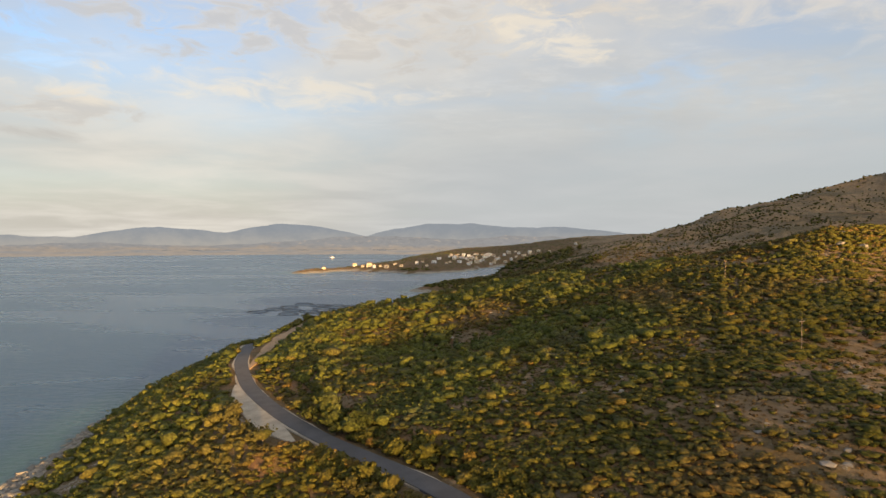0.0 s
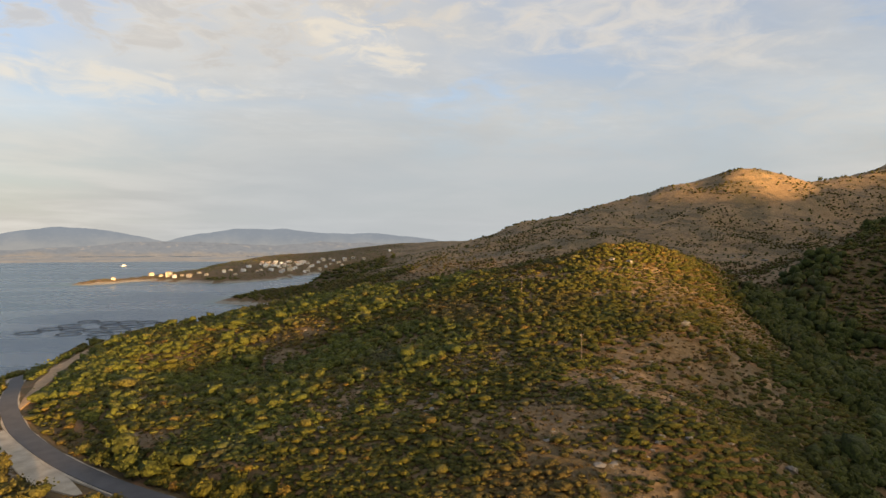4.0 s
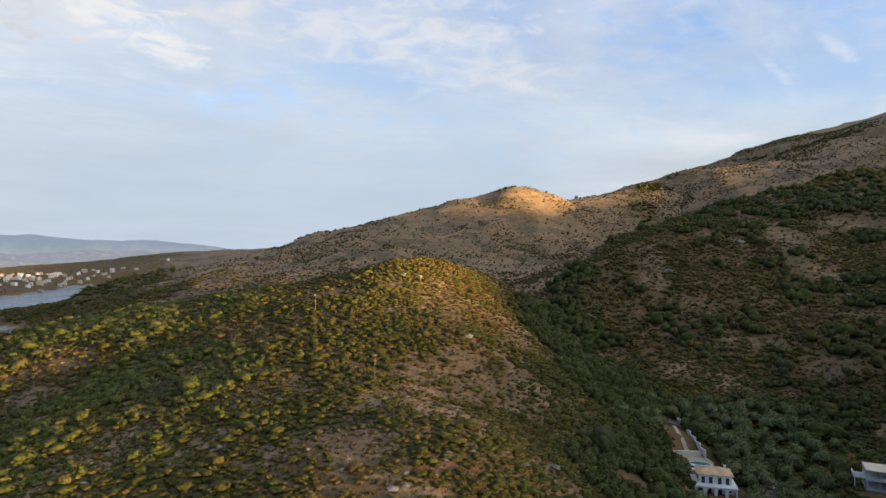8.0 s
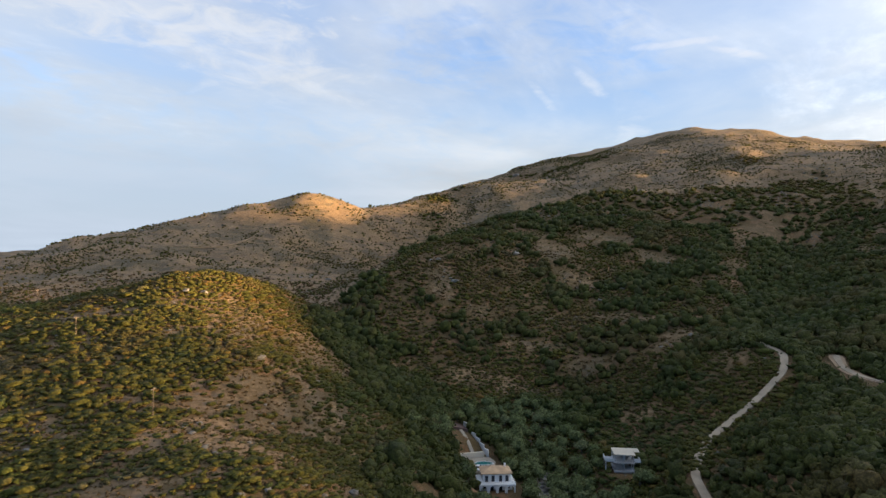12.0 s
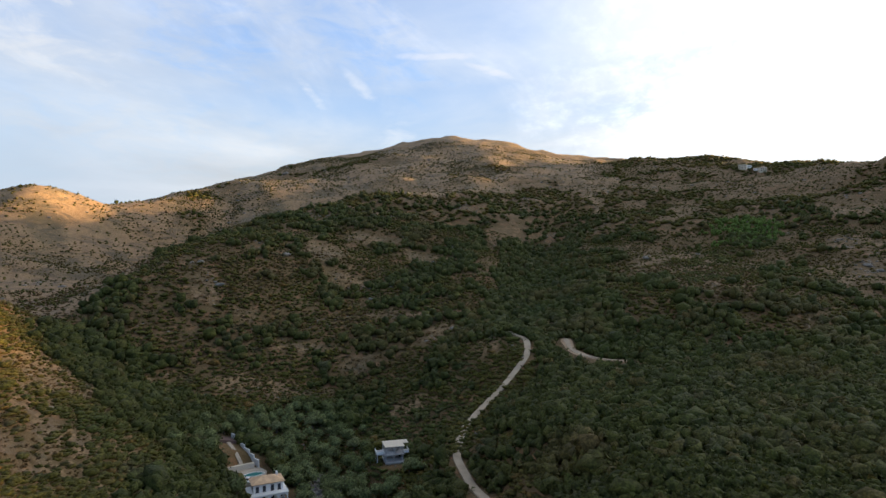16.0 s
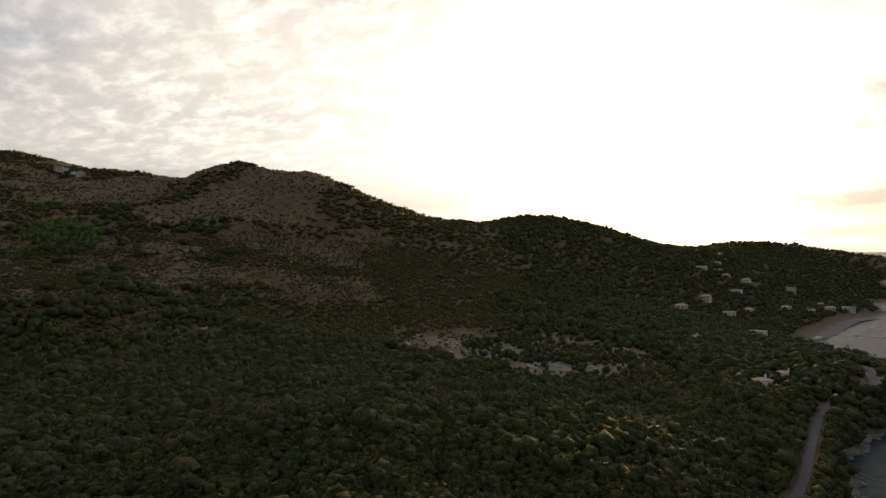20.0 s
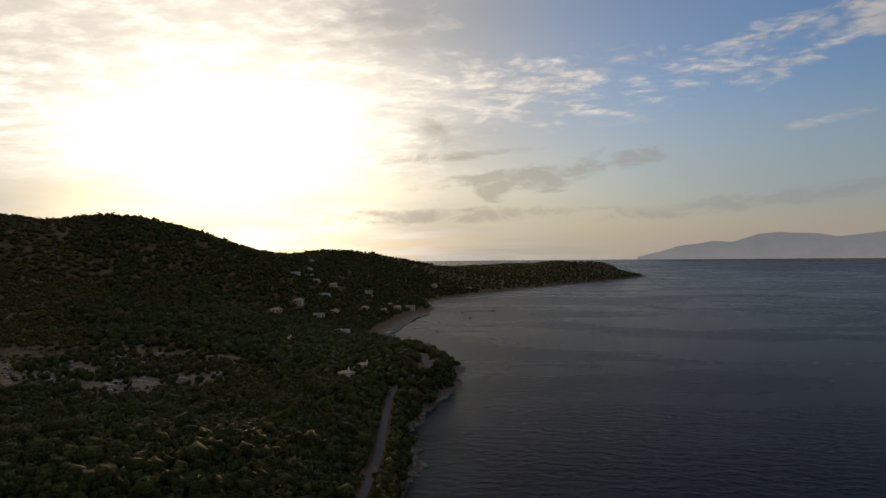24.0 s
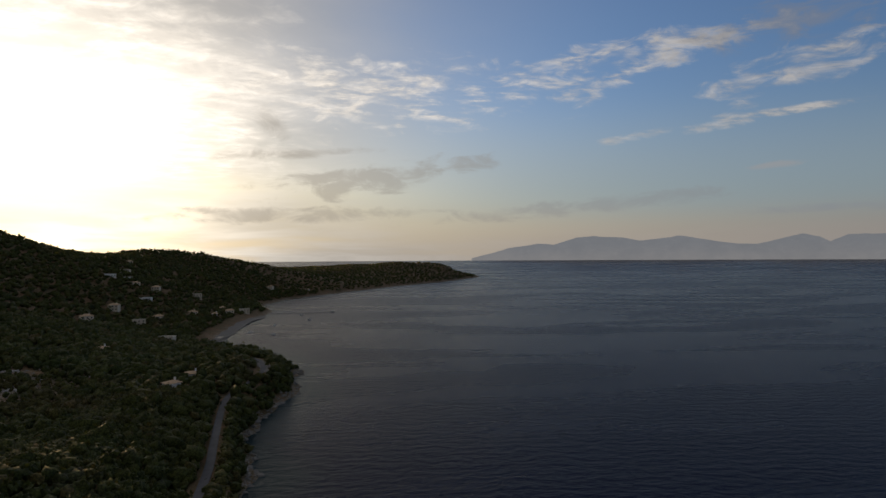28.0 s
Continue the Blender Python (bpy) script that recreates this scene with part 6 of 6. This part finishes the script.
def build_clearing():
    """Low broken stone walls and slabs in the stony clearing."""
    rnd = random.Random(21)
    for i in range(140):
        u, v = rnd.gauss(0, 38), rnd.gauss(0, 27)
        x, y = 188 + u * -0.825 + v * 0.565, -294 + u * -0.565 + v * -0.825
        w = thing("stone_wall", x, y, floor_z(x, y), rnd.uniform(-30, 60), "low broken dry stone wall in a stony clearing", "stone wall", "walls in the clearing")
        n = rnd.randint(3, 7)
        for k in range(n):
            s = rnd.uniform(0.8, 1.5)
            part("stone", box(k * 1.35, -0.5 * s, -0.3, k * 1.35 + 1.28, 0.5 * s, 0.55 * s + rnd.random() * 0.3, bevel=0.12), PALE_STONE if i % 3 else ROCK, w)


def build_crags():
    """The larger bare crags that stand out of the scrub."""
    rnd = np.random.RandomState(8)
    for x, y, s in ((417, 228, 5.0), (402, 196, 5.5), (349, 230, 4.0), (394, 139, 4.0), (390, 128, 3.0), (125, 149, 2.6), (452, -205, 4.0), (437, -206, 3.5), (422, -204, 4.2), (504, -68, 4.5), (611, 9, 6.5), (620, 22, 5.0),
                    (213, 30, 2.2), (90, 80, 2.0), (128, 90, 2.6), (125, 93, 2.2), (153, 217, 3.0), (148, 222, 2.4), (330, 205, 4.5), (540, 330, 6.0), (1040, 505, 10), (700, 180, 7.0), (330, 60, 2.6)):
        v, f = icosphere(2)
        v = v * (1 + 1.5 * (fbm(v[:, 0] * 3 + x, v[:, 1] * 3 + v[:, 2] * 4.3 + y, 1.1, 3, 5)))[:, None] * np.array([1.2, 0.8, 0.5]) * s * 0.62
        me = mesh_of("crag", v, f, [ROCK])
        o = new("crag", me)
        o.location = (x, y, floor_z(x, y) + 0.12 * s)
        o.rotation_euler = (rnd.uniform(-0.2, 0.2), rnd.uniform(-0.2, 0.2), rnd.uniform(0, 6.28))
        tagged(o, "weathered pale grey limestone crag among shrubs", "rock", "limestone crags")


def plant_olives():
    rnd = random.Random(31)
    crowns = [crown_mesh("crown", 700 + i, 110, 1, OLIVE, leaf=0.26, lobes=8, flat=0.95) for i in range(4)]
    stems = [stem_mesh("trunk", 60 + i, 0.9, 0.13, 5) for i in range(3)]
    made = []
    for _ in range(900):
        if len(made) >= 115:
            break
        u, w = rnd.random(), rnd.gauss(0, 1)
        ax, ay = 150 + 80 * u, 70 + 62 * u
        x, y = ax + w * 11 + 12, ay - w * 11 - 8
        if any(math.hypot(x - a, y - b) < 3.6 for a, b in made) or any(math.hypot(x - a, y - b) < r for a, b, r in YARDS) or near_line(np.array([x]), np.array([y]), ROAD_VALLEY)[0][0] < 5:
            continue
        made.append((x, y))
        s = rnd.uniform(2.2, 3.5)
        plant_one("olive_tree", rnd.choice(crowns), rnd.choice(stems), x, y, floor_z(x, y), s, 0.42, rnd.uniform(0, 6.3), "grey-green olive tree with a broad loose crown", "tree", "olive trees in the valley")


def plant_lone_tree():
    """The single tree on the saddle."""
    x, y = 600.0, 502.0
    plant_one("oak_tree", crown_mesh("crown", 811, 120, 1, FOREST, leaf=0.3, lobes=8, flat=0.95), stem_mesh("trunk", 71, 0.9, 0.1, 5), x, y, floor_z(x, y), 2.6, 0.35, 0.4,
              "lone dark evergreen oak on the bare saddle", "tree", "")


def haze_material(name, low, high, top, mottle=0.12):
    """Distant hills; the haze of miles of air is painted into their glow colour."""
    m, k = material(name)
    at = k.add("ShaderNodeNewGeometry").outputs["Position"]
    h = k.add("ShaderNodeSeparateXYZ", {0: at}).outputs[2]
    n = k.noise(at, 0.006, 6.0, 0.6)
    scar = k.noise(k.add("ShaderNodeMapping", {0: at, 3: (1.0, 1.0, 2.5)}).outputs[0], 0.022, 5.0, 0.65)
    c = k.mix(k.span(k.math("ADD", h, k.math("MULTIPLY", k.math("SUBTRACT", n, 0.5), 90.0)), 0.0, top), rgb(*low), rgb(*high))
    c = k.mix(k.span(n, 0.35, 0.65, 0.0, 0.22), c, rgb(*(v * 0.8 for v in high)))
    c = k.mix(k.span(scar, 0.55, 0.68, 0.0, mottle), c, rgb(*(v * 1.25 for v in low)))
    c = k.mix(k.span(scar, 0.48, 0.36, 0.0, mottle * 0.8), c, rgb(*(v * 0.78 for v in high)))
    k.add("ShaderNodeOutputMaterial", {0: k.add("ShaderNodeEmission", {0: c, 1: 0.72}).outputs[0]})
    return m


def mountain_range(name, profile, dist, eye, deep, mat, label, seed):
    """A range of hills given by bearings and heights above the level, with spurs."""
    az = np.arange(profile[0][0], profile[-1][0], 0.12)
    el = np.interp(az, [p[0] for p in profile], [p[1] for p in profile])
    top = eye + dist * np.tan(np.radians(el)) + fbm(az * 40, az * 0 + seed, 60, 4, seed) * dist * 0.004
    rows = []
    for j, (back, part_) in enumerate(((0.0, 1.0), (-0.25, 0.72), (-0.55, 0.4), (-1.0, -0.1))):
        r = dist + deep * back + fbm(az * 40, az * 0 + 9 * j, 80, 3, seed + j) * deep * 0.5 * (j > 0)
        z = top * part_ * (1 + 0.25 * fbm(az * 40, az * 0 + 31 * j, 50, 3, seed + 3) * (j > 0))
        rows.append(np.stack([np.sin(np.radians(az)) * r, np.cos(np.radians(az)) * r, z], 1))
    n = len(az)
    verts = np.concatenate(rows)
    i = np.arange(n - 1)
    faces = np.concatenate([np.stack([j * n + i, j * n + i + 1, (j + 1) * n + i + 1, (j + 1) * n + i], 1) for j in range(3)])
    me = mesh_of(name, verts, faces, [mat])
    me.polygons.foreach_set("use_smooth", np.ones(len(me.polygons), bool))
    tagged(new(name, me), label, "mountains", kind="structure")


def build_distance():
    north = [(-60, 0.5), (-36.7, 0.27), (-34.5, 0.24), (-31.8, 0.12), (-29, 0.65), (-26.9, 0.95), (-24.7, 1.03), (-20, 0.61), (-17.6, 1.09), (-15.1, 1.42), (-12, 1.18), (-7.2, 0.34), (-4.6, 1.05),
             (-1.3, 1.49), (2.5, 1.55), (6.3, 1.23), (9, 1.12), (11.6, 1.22), (14.7, 0.89), (18, 0.5), (24, 0.1), (30, 0.0)]
    lower = [(-60, -0.3), (-37, -0.5), (-30, -0.3), (-26, -0.55), (-20, -0.5), (-15, -0.25), (-9, 0.3), (-6, 0.35), (-2, 0.2), (2, -0.05), (6, 0.4), (9, 0.3), (13, 0.25), (18, 0.0), (26, -0.4)]
    west = [(-166, -0.2), (-162.5, 0.74), (-159.8, 1.15), (-158.2, 1.03), (-156.1, 1.75), (-154.6, 1.84), (-152, 1.64), (-150.6, 1.36), (-147.2, 1.72), (-144.4, 1.32), (-142.6, 1.04), (-140.9, 0.87),
            (-139.2, 1.41), (-137.6, 1.75), (-136.4, 1.49), (-135.7, 1.02), (-134.5, 1.53), (-132, 1.6), (-120, 1.2), (-105, 0.8), (-95, 0.2)]
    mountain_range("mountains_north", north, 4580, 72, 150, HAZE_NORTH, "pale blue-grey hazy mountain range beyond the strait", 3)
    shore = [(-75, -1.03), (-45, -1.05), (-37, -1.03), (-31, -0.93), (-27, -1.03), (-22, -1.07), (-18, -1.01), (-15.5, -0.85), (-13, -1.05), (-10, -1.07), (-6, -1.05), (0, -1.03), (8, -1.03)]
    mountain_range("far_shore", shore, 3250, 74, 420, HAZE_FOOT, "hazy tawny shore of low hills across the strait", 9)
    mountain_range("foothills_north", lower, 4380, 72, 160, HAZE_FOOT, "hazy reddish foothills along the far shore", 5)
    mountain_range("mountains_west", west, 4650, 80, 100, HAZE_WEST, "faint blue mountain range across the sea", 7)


POOL = plain("pool_water", (0.03, 0.16, 0.15), 0.08, 0.5, 0.15)
SOIL = plain("tilled_soil", (0.09, 0.055, 0.045), 0.95, 2.0)
NET = plain("dark_net_over_water", (0.035, 0.050, 0.062), 0.5, 1.5, 0.2)
PAINT = plain("white_car_paint", (0.7, 0.7, 0.72), 0.3, 0.5, 0.05)
PAINT_DARK = plain("dark_car_paint", (0.05, 0.055, 0.07), 0.3, 0.5, 0.1)
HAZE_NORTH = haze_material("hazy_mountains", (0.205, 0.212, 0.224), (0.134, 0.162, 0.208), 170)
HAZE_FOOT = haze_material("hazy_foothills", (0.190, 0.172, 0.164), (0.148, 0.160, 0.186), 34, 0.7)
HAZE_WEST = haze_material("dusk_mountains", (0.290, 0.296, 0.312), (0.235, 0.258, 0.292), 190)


def build_things():
    build_distance()
    build_villa()
    build_garden()
    build_shell_house()
    build_car(187.6, 106.6, 20, PAINT, "white parked car beside the villa")
    build_car(187.2, 109.6, 15, PAINT_DARK, "dark parked car beside the villa")
    build_houses()
    build_cages()
    build_boats()
    build_poles()
    build_clearing()
    build_crags()
    plant_olives()
    plant_lone_tree()


build_things()
plant_land()
plant_hill_scrub()
plant_tufts()
plant_young_pines()
strew_rocks()
